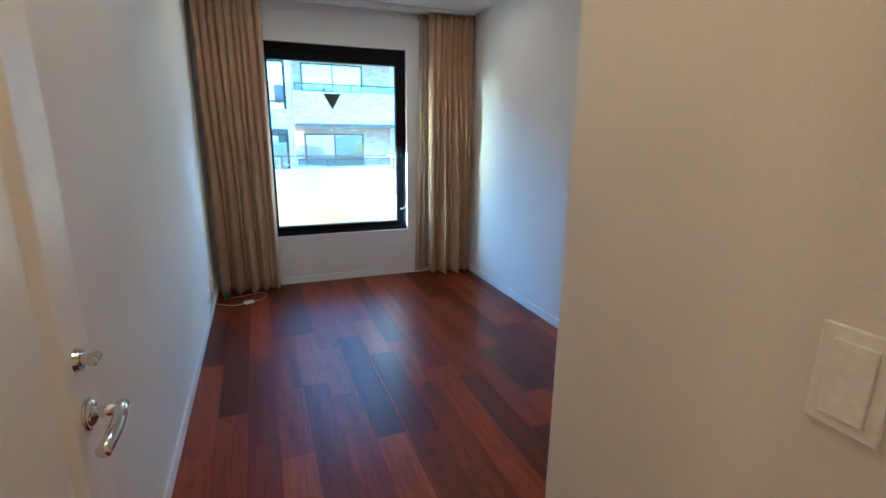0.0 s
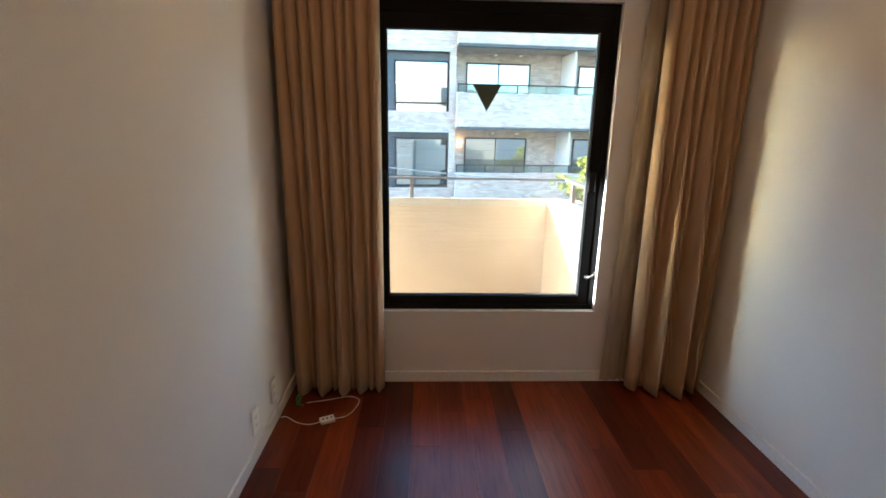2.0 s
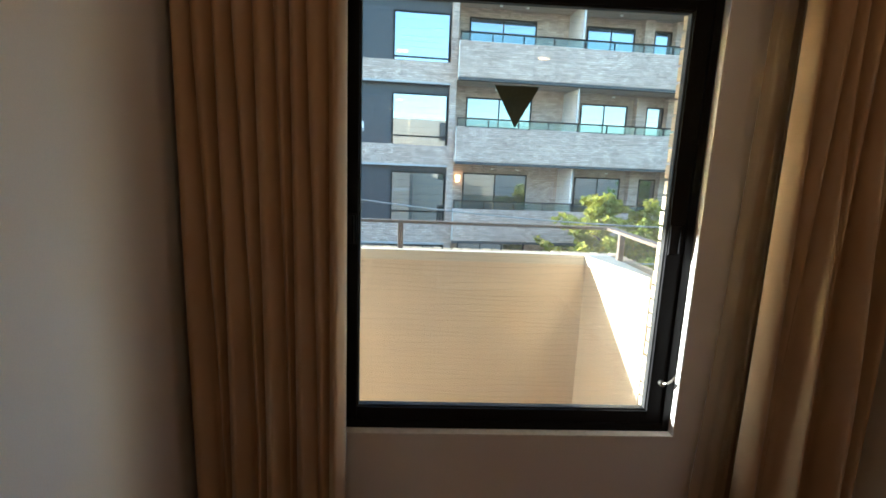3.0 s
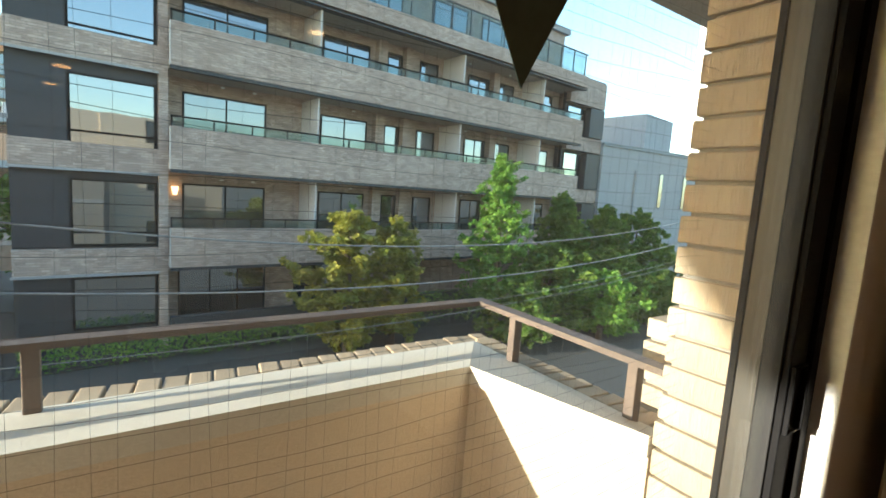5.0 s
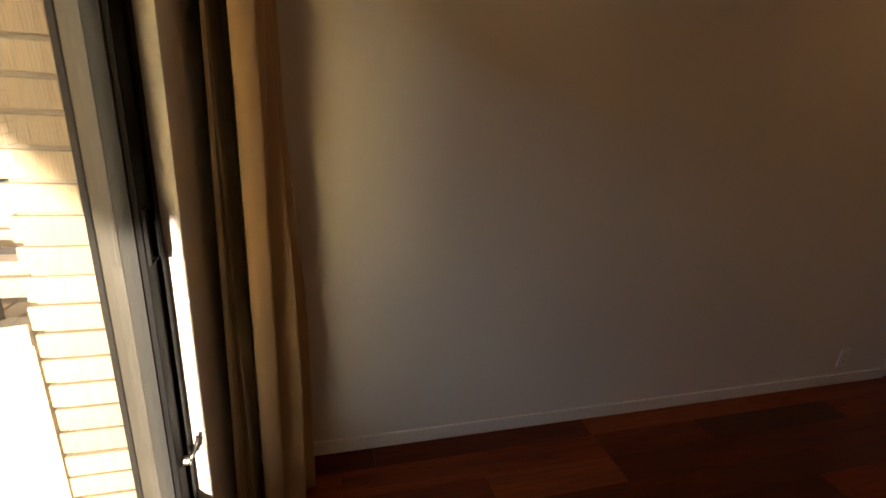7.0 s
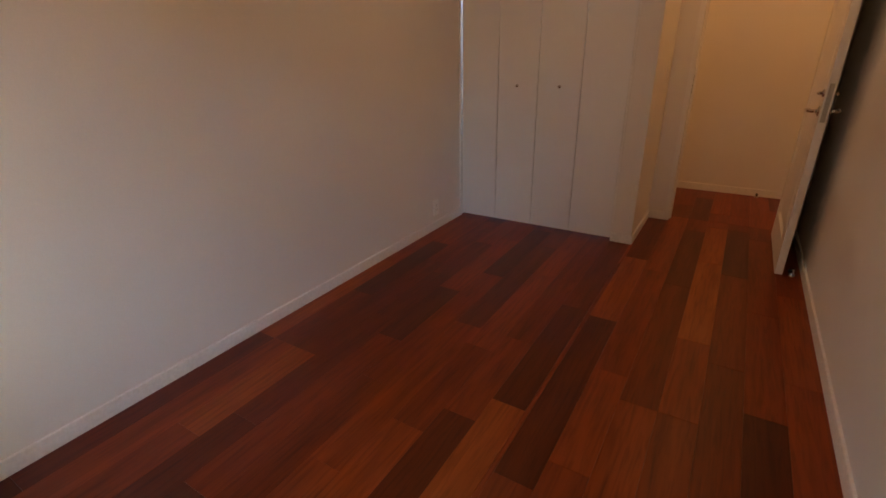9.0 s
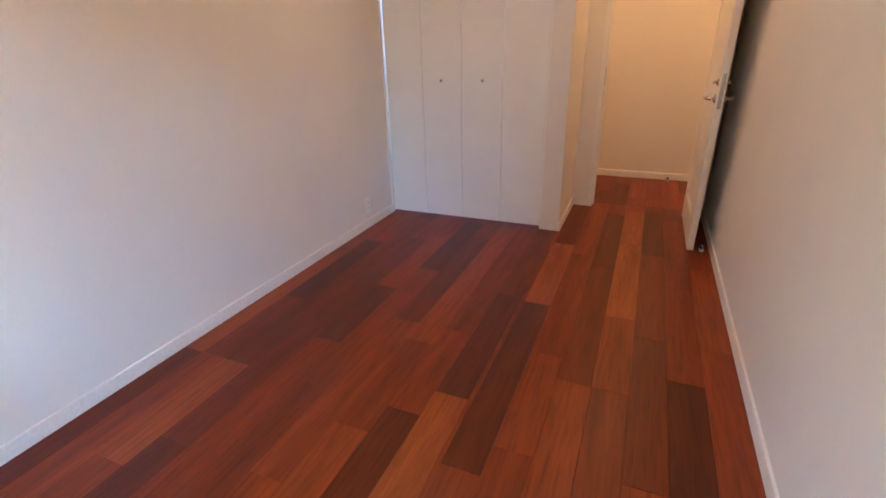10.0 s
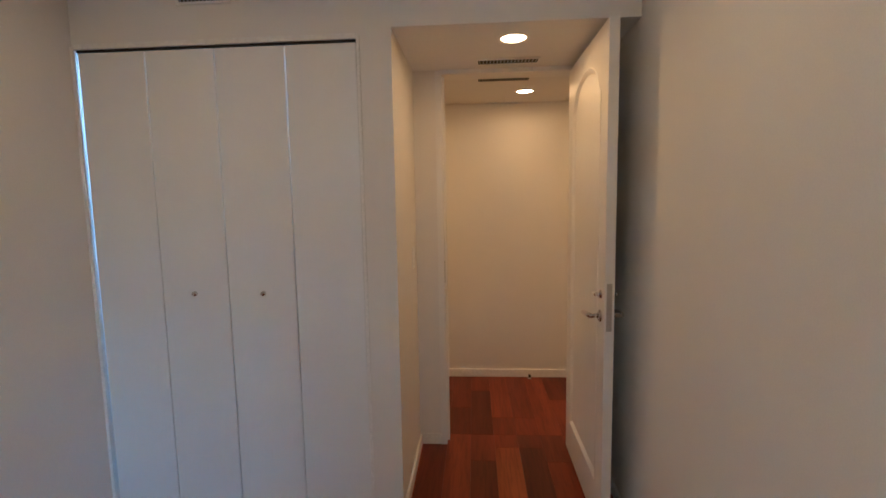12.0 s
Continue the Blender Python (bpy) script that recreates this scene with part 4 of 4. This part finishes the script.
# back walls, end walls, roof
part("wall", fb(0.0, 19.0, REC, REC + 0.25, FZ, 11.2), FACBRICK, apt)
part("wall", fb(-3.60, -0.24, 0.50, 0.75, 10.4, 11.2), FACBRICK, apt)
part("wall", fb(-3.60, -0.22, 0.76, 0.90, FZ, 11.2), SLATE, apt)
part("end_wall", fb(-3.60, -3.35, 0.90, BACK, FZ, 11.2), FACBRICK, apt)
part("end_wall", fb(22.2, 22.5, 1.3, BACK, FZ, 9.0), FACBRICK, apt)
part("rear_wall", fb(-3.60, 22.5, BACK, BACK + 0.3, FZ, 11.2), FACBRICK, apt)
part("roof", fb(-3.70, 19.2, REC - 0.2, BACK + 0.3, 11.2, 11.5), CONCRETE, apt)
part("roof", fb(19.2, 22.5, 1.3, BACK + 0.3, 9.0, 9.2), CONCRETE, apt)
part("column", fb(-0.24, 0.0, 0.50, REC, FZ, 11.2), FACBRICK, apt, "brick pier beside the balconies")

# left bays: brick bands, dark cladding and large windows
for lvl in range(5):
    zt = -0.28 + 2.975 * (lvl - 1) + 2.2      # cladding top of the storey
    z_b0, z_b1 = -1.00 + 2.975 * lvl - 0.0, -0.30 + 2.975 * lvl + 0.06
    part("brick_band", fb(-3.60, -0.24, 0.50, 0.758, z_b0, z_b1 - 0.02), FACBRICK, apt)
    part("ledge", fb(-3.64, -0.24, 0.44, 0.499, z_b0 - 0.05, z_b0 + 0.02), CONCRETE, apt)
for z0, z1, tr in ((5.55, 7.35, 5.84), (2.72, 4.52, 3.03), (-0.13, 1.66, 0.20), (-2.6, -1.16, 0.0)):
    fwindow(-2.30, -0.34, z0, z1, 0.68, 1, None, tr)
    part("cladding", fb(-3.58, -2.38, 0.64, 0.757, z0 - 0.08, z1 + 0.14), SLATE, apt, "dark slate cladding")
for lvl in range(4):
    zz = 0.0 + 2.975 * lvl
    part("side_balcony", fb(-4.05, -3.601, 1.1, 2.2, zz - 0.9, zz - 0.2), TOWERWALL, apt, "small pale balcony on the end wall")

# balconies: fronts, slabs, soffits, rails, partitions, windows
for z0, z1 in ((-0.81, 0.40), (2.165, 3.41), (5.15, 6.38)):
    part("balcony_front", fb(0.0, 18.97, 0.0, 0.20, z0, z1, 0.01), FACBRICK, apt)
    part("balcony_edge", fb(-0.012, 0.0, -0.01, 0.21, z0, z1), PARTITION, apt, "pale end of the balcony front")
    part("drip_edge", fb(0.0, 18.97, 0.02, 0.26, z0 - 0.10, z0 - 0.001), SLATE, apt)
    part("balcony_slab", fb(0.0, 18.97, 0.27, REC, z0 - 0.02, z0 + 0.22), SOFFIT, apt)
    part("rail_bar", fb(0.0, 18.97, 0.04, 0.10, z1 + 0.28, z1 + 0.33), BLACK, apt)
    n = 17
    for i in range(n + 1):
        u = 0.03 + i * (18.91 / n)
        part("rail_post", fb(u - 0.02, u + 0.02, 0.05, 0.09, z1, z1 + 0.281), BLACK, apt)
        if i < n:
            part("rail_glass", fb(u + 0.03, u + 18.91 / n - 0.03, 0.062, 0.074, z1 + 0.03, z1 + 0.27), RAILGLASS, apt)
    for u in (4.5, 10.9, 16.05):
        part("partition", fb(u - 0.03, u + 0.03, 0.28, REC, z0 + 0.221, z0 + 2.86), PARTITION, apt, "pale balcony partition")
    for k, u in enumerate((7.6, 8.9, 11.5, 13.9)):
        part("pilaster", fb(u - 0.2, u + 0.2, REC - 0.35, REC - 0.001, z0 + 0.221, z0 + 2.86), FACBRICK, apt)
for z in (-0.6, 2.37, 5.36, 8.3):
    t0 = z - (0.3 if z < 8 else 0)
    for u0, u1, pn in ((0.62, 3.12, 2), (5.25, 7.10, 2), (8.02, 8.65, 1), (9.65, 10.5, 1), (12.4, 13.6, 2), (14.3, 15.3, 1), (16.7, 18.3, 2)):
        if z < 8:
            fwindow(u0, u1, z + 0.0 if u0 < 8 else z + 0.5, z + 2.28, REC - 0.02, pn, DARKGLASS)
    if z < 8:
        for u in (1.6, 2.6, 6.3, 12.0, 14.6):
            part("soffit_light", cyl((u, 0.9, z + 2.52 - FZ - 0.02), (u, 0.9, z + 2.545 - FZ), 0.06, seg=12), PLASTIC, apt)
for u0, u1 in ((0.5, 3.2), (4.4, 6.6)):
    fwindow(u0, u1, -3.1, -1.2, REC - 0.02, 3)
part("garden_wall", fb(0.0, 18.9, -0.05, 0.2, FZ, -2.35), SLATE, apt, "low dark garden wall")
# top fascia and the roof terrace with its glass screens
part("fascia", fb(-0.24, 19.1, 0.0, 0.30, 8.12, 8.70, 0.01), FACBRICK, apt)
part("terrace_slab", fb(-0.24, 19.1, 0.301, REC, 8.05, 8.30), SOFFIT, apt)
part("drip_edge", fb(-0.24, 19.1, 0.04, 0.4, 8.00, 8.049), SLATE, apt)
part("rail_bar", fb(0.0, 19.0, 0.08, 0.14, 9.78, 9.83), SLATE, apt)
for i in range(20):
    u = 0.02 + i * 0.99
    part("screen_post", fb(u - 0.02, u + 0.02, 0.085, 0.135, 8.70, 9.779), SLATE, apt)
    if i < 19:
        part("screen_glass", fb(u + 0.025, u + 0.965, 0.10, 0.115, 8.72, 9.77), RAILGLASS, apt, "green-tinted glass screen")
for u0, u1 in ((1.0, 4.0), (6.0, 8.5), (10.2, 12.0), (13.0, 15.5)):
    fwindow(u0, u1, 8.5, 10.4, REC - 0.02, 2, DARKGLASS)
# stepped end with bay windows
for z0, z1 in ((-1.0, -0.3), (2.0, 2.75), (4.95, 5.75), (7.55, 9.0)):
    part("brick_band", fb(19.0, 22.2, 1.0, 1.3, z0, z1), FACBRICK, apt)
part("wall", fb(19.0, 22.2, 1.301, 1.5, FZ, 9.0), SLATE, apt)
for z0, z1 in ((2.85, 4.75), (5.85, 7.35), (-0.1, 1.8)):
    fwindow(19.2, 20.6, z0, z1, 1.28, 1)
    part("bay", fb(20.8, 22.1, 0.9, 1.30, z0 - 0.05, z1 + 0.1), SLATE, apt, "dark metal bay")
# warm wall lamp on the first balcony
part("wall_lamp", cyl((0.35, REC - 0.12, 1.35 - FZ), (0.35, REC - 0.12, 1.62 - FZ), 0.06, 0.11, 12), LAMPFACE, apt, "small warm wall lamp, lit")


# ---- trees ----
def tree(x, y, z_top, z_low, radius, leaves, seed, material, label, conical=False, size=0.13):
    rnd = random.Random(seed)
    t = thing("tree", (x, y, GZ), label, "tree", "street trees")
    top = z_top - GZ
    low = z_low - GZ
    bm = cyl((0, 0, -0.05), (0.05, 0.03, low + (top - low) * 0.35), 0.13, 0.075, 10)
    add_cyl(bm, (0.05, 0.03, low + (top - low) * 0.34), (0, 0, top - 0.35), 0.075, 0.015, 8)
    part("trunk", bm, BARK, t, "", True)
    # boughs rise from the stem; each carries a spray of twigs with leaves along them
    br = bmesh.new()
    sprays = []
    n = 46 if conical else 38
    for i in range(n):
        f = (i + rnd.random()) / n
        z = low + (top - low) * f * 0.94
        if conical:
            r = radius * (1 - f) ** 0.7 * rnd.uniform(0.55, 1.05) + 0.12
            up = rnd.uniform(0.35, 0.9) * r
        else:
            r = radius * math.sqrt(max(0.04, 1 - (1.75 * f - 0.75) ** 2)) * rnd.uniform(0.55, 1.08)
            up = rnd.uniform(0.0, 0.5) * r
        a = i * 2.4 + rnd.uniform(-0.5, 0.5)
        root = Vector((0, 0, max(0.5, z - 0.5 * up)))
        tip = Vector((r * math.cos(a), r * math.sin(a), min(z + up * 0.5, top)))
        add_cyl(br, root, tip, 0.03, 0.006, 5)
        for k in range(9):
            g = 0.25 + 0.75 * (k + rnd.random()) / 9
            p = root.lerp(tip, g)
            side = Vector((rnd.gauss(0, 1), rnd.gauss(0, 1), rnd.gauss(0.45, 0.8))).normalized() * rnd.uniform(0.25, 0.62) * (1.1 - 0.5 * f)
            sprays.append((p, p + side))
    part("limbs", br, BARK, t)
    vs, fs = [], []
    for i in range(leaves):
        p0, p1 = sprays[rnd.randrange(len(sprays))]
        p = p0.lerp(p1, rnd.random() ** 0.6) + Vector((rnd.gauss(0, 0.06), rnd.gauss(0, 0.06), rnd.gauss(0, 0.045)))
        q = Euler((rnd.uniform(-1.0, 1.0), rnd.uniform(-1.0, 1.0), rnd.uniform(0, 6.28))).to_matrix()
        w = size * rnd.uniform(0.7, 1.4)
        b = len(vs)
        for dx, dy, dz in ((-0.5, 0, 0), (0, -0.34, 0.06), (0.55, 0, -0.05), (0, 0.34, 0.06)):
            vs.append(tuple(p + q @ Vector((dx * w, dy * w, dz * w))))
        fs.append((b, b + 1, b + 2, b + 3))
    me = bpy.data.meshes.new("crown")
    me.from_pydata(vs, [], fs)
    me.materials.append(material)
    c = new("crown", me)
    c.parent = t
    return t


tree(6.75, 17.3, 0.90, -3.6, 1.9, 20000, 4, LEAF_YELLOW, "bushy street tree with yellow-green leaves", False, 0.15)
tree(8.55, 17.6, 0.55, -3.6, 1.35, 11000, 9, LEAF_YELLOW, "bushy street tree with yellow-green leaves")
tree(13.0, 17.4, 3.15, -2.6, 2.0, 15000, 12, LEAF_BRIGHT, "tall conical street tree with bright green leaves", True)
tree(17.1, 17.9, 1.85, -2.8, 2.2, 14000, 15, LEAF_DARK, "conical street tree with deep green leaves", True, 0.17)
tree(21.0, 18.4, 1.45, -2.8, 2.4, 13000, 21, LEAF_DARK, "conical street tree with deep green leaves", True, 0.18)
tree(15.0, 16.4, -0.2, -3.4, 2.2, 12000, 31, LEAF_DARK, "low bushy street tree with deep green leaves", False, 0.16)
tree(19.0, 16.6, -0.5, -3.4, 2.2, 12000, 33, LEAF_DARK, "low bushy street tree with deep green leaves", False, 0.16)
tree(12.6, 15.6, -1.3, -3.7, 1.7, 8000, 51, LEAF_DARK, "low bushy street tree with deep green leaves", False, 0.16)
tree(16.6, 15.0, -1.2, -3.7, 1.9, 9000, 53, LEAF_BRIGHT, "low bushy street tree with bright green leaves", False, 0.16)
tree(20.6, 15.6, -1.2, -3.7, 2.0, 9000, 55, LEAF_DARK, "low bushy street tree with deep green leaves", False, 0.16)
tree(24.0, 17.4, -0.4, -3.6, 2.2, 9000, 57, LEAF_DARK, "low bushy street tree with deep green leaves", False, 0.18)
tree(26.0, 20.0, 1.3, -3.0, 2.6, 11000, 41, LEAF_DARK, "dark green tree by the grey house", False, 0.2)
tree(-2.4, 27.0, 1.4, -2.5, 1.8, 4000, 43, LEAF_BRIGHT, "distant green tree behind the pole", False, 0.2)


def hedge(x0, x1, y0, y1, z0, z1, n, seed):
    rnd = random.Random(seed)
    vs, fs = [], []
    for i in range(n):
        p = Vector((rnd.uniform(x0, x1), rnd.uniform(y0, y1), z0 + (z1 - z0) * rnd.random() ** 0.7))
        q = Euler((rnd.uniform(-1, 1), rnd.uniform(-1, 1), rnd.uniform(0, 6.28))).to_matrix()
        b = len(vs)
        w = rnd.uniform(0.06, 0.14)
        for dx, dy, dz in ((-0.5, 0, 0), (0, -0.3, 0.05), (0.5, 0, 0), (0, 0.3, 0.05)):
            vs.append(tuple(p + q @ Vector((dx * w, dy * w, dz * w))))
        fs.append((b, b + 1, b + 2, b + 3))
    me = bpy.data.meshes.new("hedge")
    me.from_pydata(vs, [], fs)
    me.materials.append(LEAF_BRIGHT)
    tagged(new("hedge", me), "low green planting along the building", "hedge", "", "stuff")


hedge(-1.5, 10.5, 18.7, 19.4, GZ, GZ + 0.75, 5000, 2)
hedge(10.5, 23.0, 18.9, 20.4, GZ, GZ + 1.2, 5000, 6)

# ---- houses and towers beyond ----
hs = tagged(thing("beige_house", (-7.55, 24.0, GZ), "beige three-storey house with a pitched roof edge", "house"))
part("wall", prism([(-4, 0), (2.5, 0), (0.6, 6), (-4, 6)], 0, lambda x, y: 9.10 - 0.29 * (x + 0.4)), BEIGEWALL, hs)
for wx, wz, ww, wh in ((0.4, 5.6, 1.5, 1.9), (0.4, 3.6, 1.3, 1.3)):
    w = part("window", box((wx, -0.04, wz), (wx + ww, 0.0, wz + wh)), PLASTIC, hs)
    part("pane", box((wx + 0.06, -0.05, wz + 0.06), (wx + ww - 0.06, -0.041, wz + wh - 0.06)), FARGLASS, w)
part("ledge", box((-4.0, -0.35, 5.15), (2.2, -0.001, 5.35)), PLASTIC, hs)
part("ledge", box((-4.0, -0.30, 2.95), (2.2, -0.001, 3.12)), PLASTIC, hs)
verge = box((-3.55, -0.30, -0.10), (3.55, 0.10, 0.14))
bmesh.ops.rotate(verge, verts=verge.verts, cent=(0, 0, 0), matrix=Matrix.Rotation(math.atan(0.29), 3, "Y"))
bmesh.ops.translate(verge, verts=verge.verts, vec=(-0.75, 0, 9.28))
part("roof_edge", verge, SLATE, hs, "dark sloping roof edge")
part("downpipe", cyl((2.25, -0.10, 0.0), (2.25, -0.10, 8.1), 0.06, seg=8), GREYMETAL, hs)
cooler = part("air_conditioner", box((1.35, -0.34, 5.36), (2.05, -0.06, 5.90), 0.02), PLASTIC, hs, "white outdoor cooling unit on the ledge")
part("fan_grille", cyl((1.62, -0.352, 5.63), (1.62, -0.341, 5.63), 0.20, seg=20), GREYMETAL, cooler)
part("wall_vent", box((1.9, -0.16, 4.55), (2.2, -0.001, 4.85), 0.01), GREYMETAL, hs)

# unseen block, added to keep low sky light off the room's upper walls
structure("sky_block_wall", box((-48.0, 27.5, GZ), (-13.2, 38.0, 10.2)), BROWNWALL, "plain brown block added out of view to hold back low sky light", "wall")

bh = tagged(thing("brown_house", (-7.15, 18.0, GZ), "low brown house beside the street", "house"))
part("wall", prism([(-3, 0), (3.05, 0), (1.6, 4), (-3, 4)], 0, 4.95), BROWNWALL, bh)
part("roof", prism([(-3.1, -0.15), (3.15, -0.15), (1.7, 4.1), (-3.1, 4.1)], 4.95, 5.10), SLATE, bh)
part("window", box((2.1, -0.03, 3.2), (2.7, 0.0, 4.1)), FARGLASS, bh)


def tower(name, x0, x1, y, z1, floors, bays, wall, label, depth=12, glass=None, side_rows=0):
    t = tagged(thing(name, (x0, y, GZ), label, "building"))
    w, h = x1 - x0, z1 - GZ
    part("wall", box((0, 0.6, 0), (w, depth, h)), wall, t)
    part("roof", box((-0.3, 0.3, h), (w + 0.3, depth + 0.3, h + 0.4)), CONCRETE, t)
    fh, bw = h / floors, w / bays
    for f in range(floors):
        for b in range(bays):
            part("balcony", box((b * bw + 0.15, 0.0, f * fh + 0.2), ((b + 1) * bw - 0.15, 0.59, f * fh + 0.2 + fh * 0.38)), PALEBLUE if glass is DARKGLASS else PARTITION if glass or (b + f) % 2 else RAILGLASS, t)
            part("window", box((b * bw + 0.4, 0.55, f * fh + fh * 0.55), ((b + 1) * bw - 0.4, 0.598, f * fh + fh * 0.95)), glass or FARGLASS, t)
    for f in range(side_rows):
        for y0 in (2.0, 5.2, 8.6):
            part("side_window", box((-0.03, y0, f * fh + fh * 0.45), (0.0, y0 + 1.7, f * fh + fh * 0.85)), FARGLASS, t)
    for b in range(bays + 1):
        part("pier", box((b * bw - 0.14, -0.1, 0), (b * bw + 0.14, 0.6, h)), wall, t)


tower("apartment_tower", -16.4, -8.9, 70.0, 15.0, 8, 3, TOWERWALL, "distant tan apartment block with pale balconies", 12, DARKGLASS)
tower("white_tower", 122.0, 135.0, 60.0, 74.0, 22, 4, WHITETOWER, "distant white high-rise tower with rows of windows", 12, PARTITION, 22)
sc = tagged(thing("sheeted_building", (-20.2, 60.0, GZ), "distant building wrapped in grey scaffold sheet", "building"))
part("sheet", box((0, 0, 0), (3.0, 4, 20.0)), GREYMETAL, sc)
for k in range(8):
    part("scaffold_bar", box((-0.1, -0.12, 2 + 2.5 * k), (3.2, -0.001, 2.12 + 2.5 * k)), STEEL, sc)

gh = tagged(thing("grey_house", (24.7, 22.0, GZ), "plain grey concrete house with slot windows", "house"))
part("wall", prism([(0, 0), (16, -1.0), (15, 12), (-1, 10)], 0, 8.9), CONCRETE, gh)
part("parapet", prism([(-0.08, -0.08), (16.1, -1.09), (16.0, -0.84), (-0.05, 0.15)], 8.9, 9.1), GREYMETAL, gh)
part("stair_head", prism([(7.6, 2.4), (12.0, 3.0), (11.7, 7), (7.4, 6.5)], 8.9, 12.1), CONCRETE, gh)
for sx in (5.6, 8.2):
    part("slot_window", box((sx, -sx * 0.0625 - 0.06, 5.4), (sx + 0.35, -sx * 0.0625 + 0.05, 7.6)), DARKGLASS, gh)
part("drain_pipe", cyl((3.1, -0.25, 0.0), (3.1, -0.25, 7.6), 0.06, seg=8), GREYMETAL, gh)
tower("white_block", 40.0, 46.0, 45.0, 11.6, 5, 3, WHITETOWER, "distant white apartment block")

# ---- utility pole and cables ----
up = thing("utility_pole", (-1.20, 12.3, GZ), "concrete utility pole with transformer, boxes and cross arms", "utility pole")
g = -GZ - 0.29
part("pole", cyl((0, 0, -0.1), (0, 0, g + 3.07), 0.135, 0.085, 16), POLE, up, "", True)
tf = part("transformer", cyl((0.36, 0, g + 1.545), (0.36, 0, g + 2.42), 0.165, seg=20), GREYMETAL, up, "grey cylindrical transformer")
for dx in (-0.09, 0.0, 0.09):
    part("bushing", cyl((0.36 + dx, -0.05, g + 2.42), (0.36 + dx, -0.05, g + 2.56), 0.022, 0.014, 8), PLASTIC, tf)
for z, a, b in ((1.75, -0.55, 0.55), (1.45, -0.75, 0.15), (2.45, -0.35, 0.75)):
    part("cross_arm", box((a, -0.19, g + z - 0.03), (b, -0.13, g + z + 0.03)), GREYMETAL, up)
for x, z in ((-0.30, 2.48), (-0.15, 2.48), (0.62, 2.48), (0.72, 2.48), (-0.5, 1.78), (0.5, 1.78)):
    part("insulator", cyl((x, -0.16, g + z), (x, -0.16, g + z + 0.14), 0.028, 0.018, 8), PLASTIC, up)
for x0, x1, z0, z1 in ((-0.14, 0.30, 0.13, 0.42), (0.12, 0.42, 0.05, 0.34), (-0.90, -0.56, 0.26, 0.48), (-0.30, -0.18, 1.9, 2.3)):
    part("equipment_box", box((x0, -0.34 - 0.2 * abs(x0), g + z0), (x1, -0.14, g + z1), 0.01), GREYMETAL, up)
part("conduit", tube(smooth_path([(-0.55, -0.2, g - 0.6), (-0.55, -0.2, g + 0.8), (-0.54, -0.2, g + 1.30), (-0.40, -0.2, g + 1.36), (-0.05, -0.2, g + 1.40)]), 0.022, 8), GREYMETAL, up)
rn = random.Random(8)
for k in range(16):
    x0 = rn.uniform(-0.6, 0.2)
    z0 = g + rn.uniform(0.2, 1.3)
    part("cable_loop", tube(smooth_path([(x0, -0.2, z0), (x0 + rn.uniform(-0.2, 0.25), -0.3, z0 - rn.uniform(0.2, 0.6)), (x0 + rn.uniform(0.1, 0.5), -0.25, z0 - rn.uniform(0.1, 0.5)), (x0 + rn.uniform(0.1, 0.45), -0.2, z0 + rn.uniform(-0.1, 0.3))]), 0.013, 6), LOOP, up)
for k in range(6):
    z = g - 1.9 + k * 0.16
    part("step_bolt", cyl((-0.06, -0.1, z), (-0.5 + 0.05 * k, -0.35, z - 0.14), 0.022, seg=6), GREYMETAL, up)


def cable(pts, r, label="grey overhead cable sagging over the street"):
    return tagged(part("cable", tube(pts, r, 5), WIRE, None, "", True), label, "cable", "overhead cables")


def sag(a, b, c, x0, x1, y0, y1, r, n=40):
    """Parabola in x: a + b (x - x0) + c (x - x0)(x - xm)."""
    out = []
    for i in range(n + 1):
        f = i / n
        x = x0 + (x1 - x0) * f
        out.append((x, y0 + (y1 - y0) * f, a + b * (x + 0.45) + c * (x + 0.45) * (x - 5.0)))
    return cable(out, r)


sag(0.707, -0.0637, 0.00776, -1.15, 27.0, 12.1, 11.9, 0.016)
sag(-0.275, -0.0390, 0.00702, -1.15, 27.0, 12.1, 11.9, 0.016)
sag(-1.05, -0.010, 0.0052, -1.15, 27.0, 12.1, 12.0, 0.007)
sag(-1.35, 0.004, 0.0048, -1.15, 27.0, 12.1, 12.0, 0.007)
for z0, z1 in ((0.98, 0.75), (-0.15, -0.45), (-0.4, -0.6), (-0.6, -1.1)):
    cable([(-1.20 - 7 * i / 12, 12.15 + 1.5 * i / 12, z0 + (z1 - z0) * i / 12 - 0.35 * math.sin(math.pi * i / 12)) for i in range(13)], 0.014)

# ---- floor planks ----
PW = 0.1447
prnd = random.Random(17)
cache = {}


def plank(x0, x1, y0, y1):
    key = (round(x1 - x0, 3), round(y1 - y0, 3))
    if key not in cache:
        w, l = key
        cache[key] = mesh_from(box((0.0003, 0.0003, -0.0135), (w - 0.0003, l - 0.0003, 0.0), 0.0006), "plank", PLANK)
    o = new("plank", cache[key])
    o.parent = floor
    o.location = (x0, y0, 0)


def lay(x0, x1, y0, y1):
    x = x0
    while x < x1 - 0.004:
        xe = min(x + PW, x1)
        y = y0 - prnd.choice((0.0, 0.15, 0.3, 0.45, 0.6, 0.75))
        while y < y1 - 0.004:
            ye = y + prnd.choice((0.6, 0.75, 0.9, 0.9, 1.05, 1.2))
            a, b = max(y, y0), min(ye, y1)
            if b - a > 0.01:
                plank(x, xe, round(a, 2) if a > y0 else a, round(b, 2) if b < y1 else b)
            y = ye
        x = xe


lay(0.0, AX, AD - T, L)
lay(AX, W, 0.0 - 0.1, L)
lay(-1.3, W, HY, AD - T)
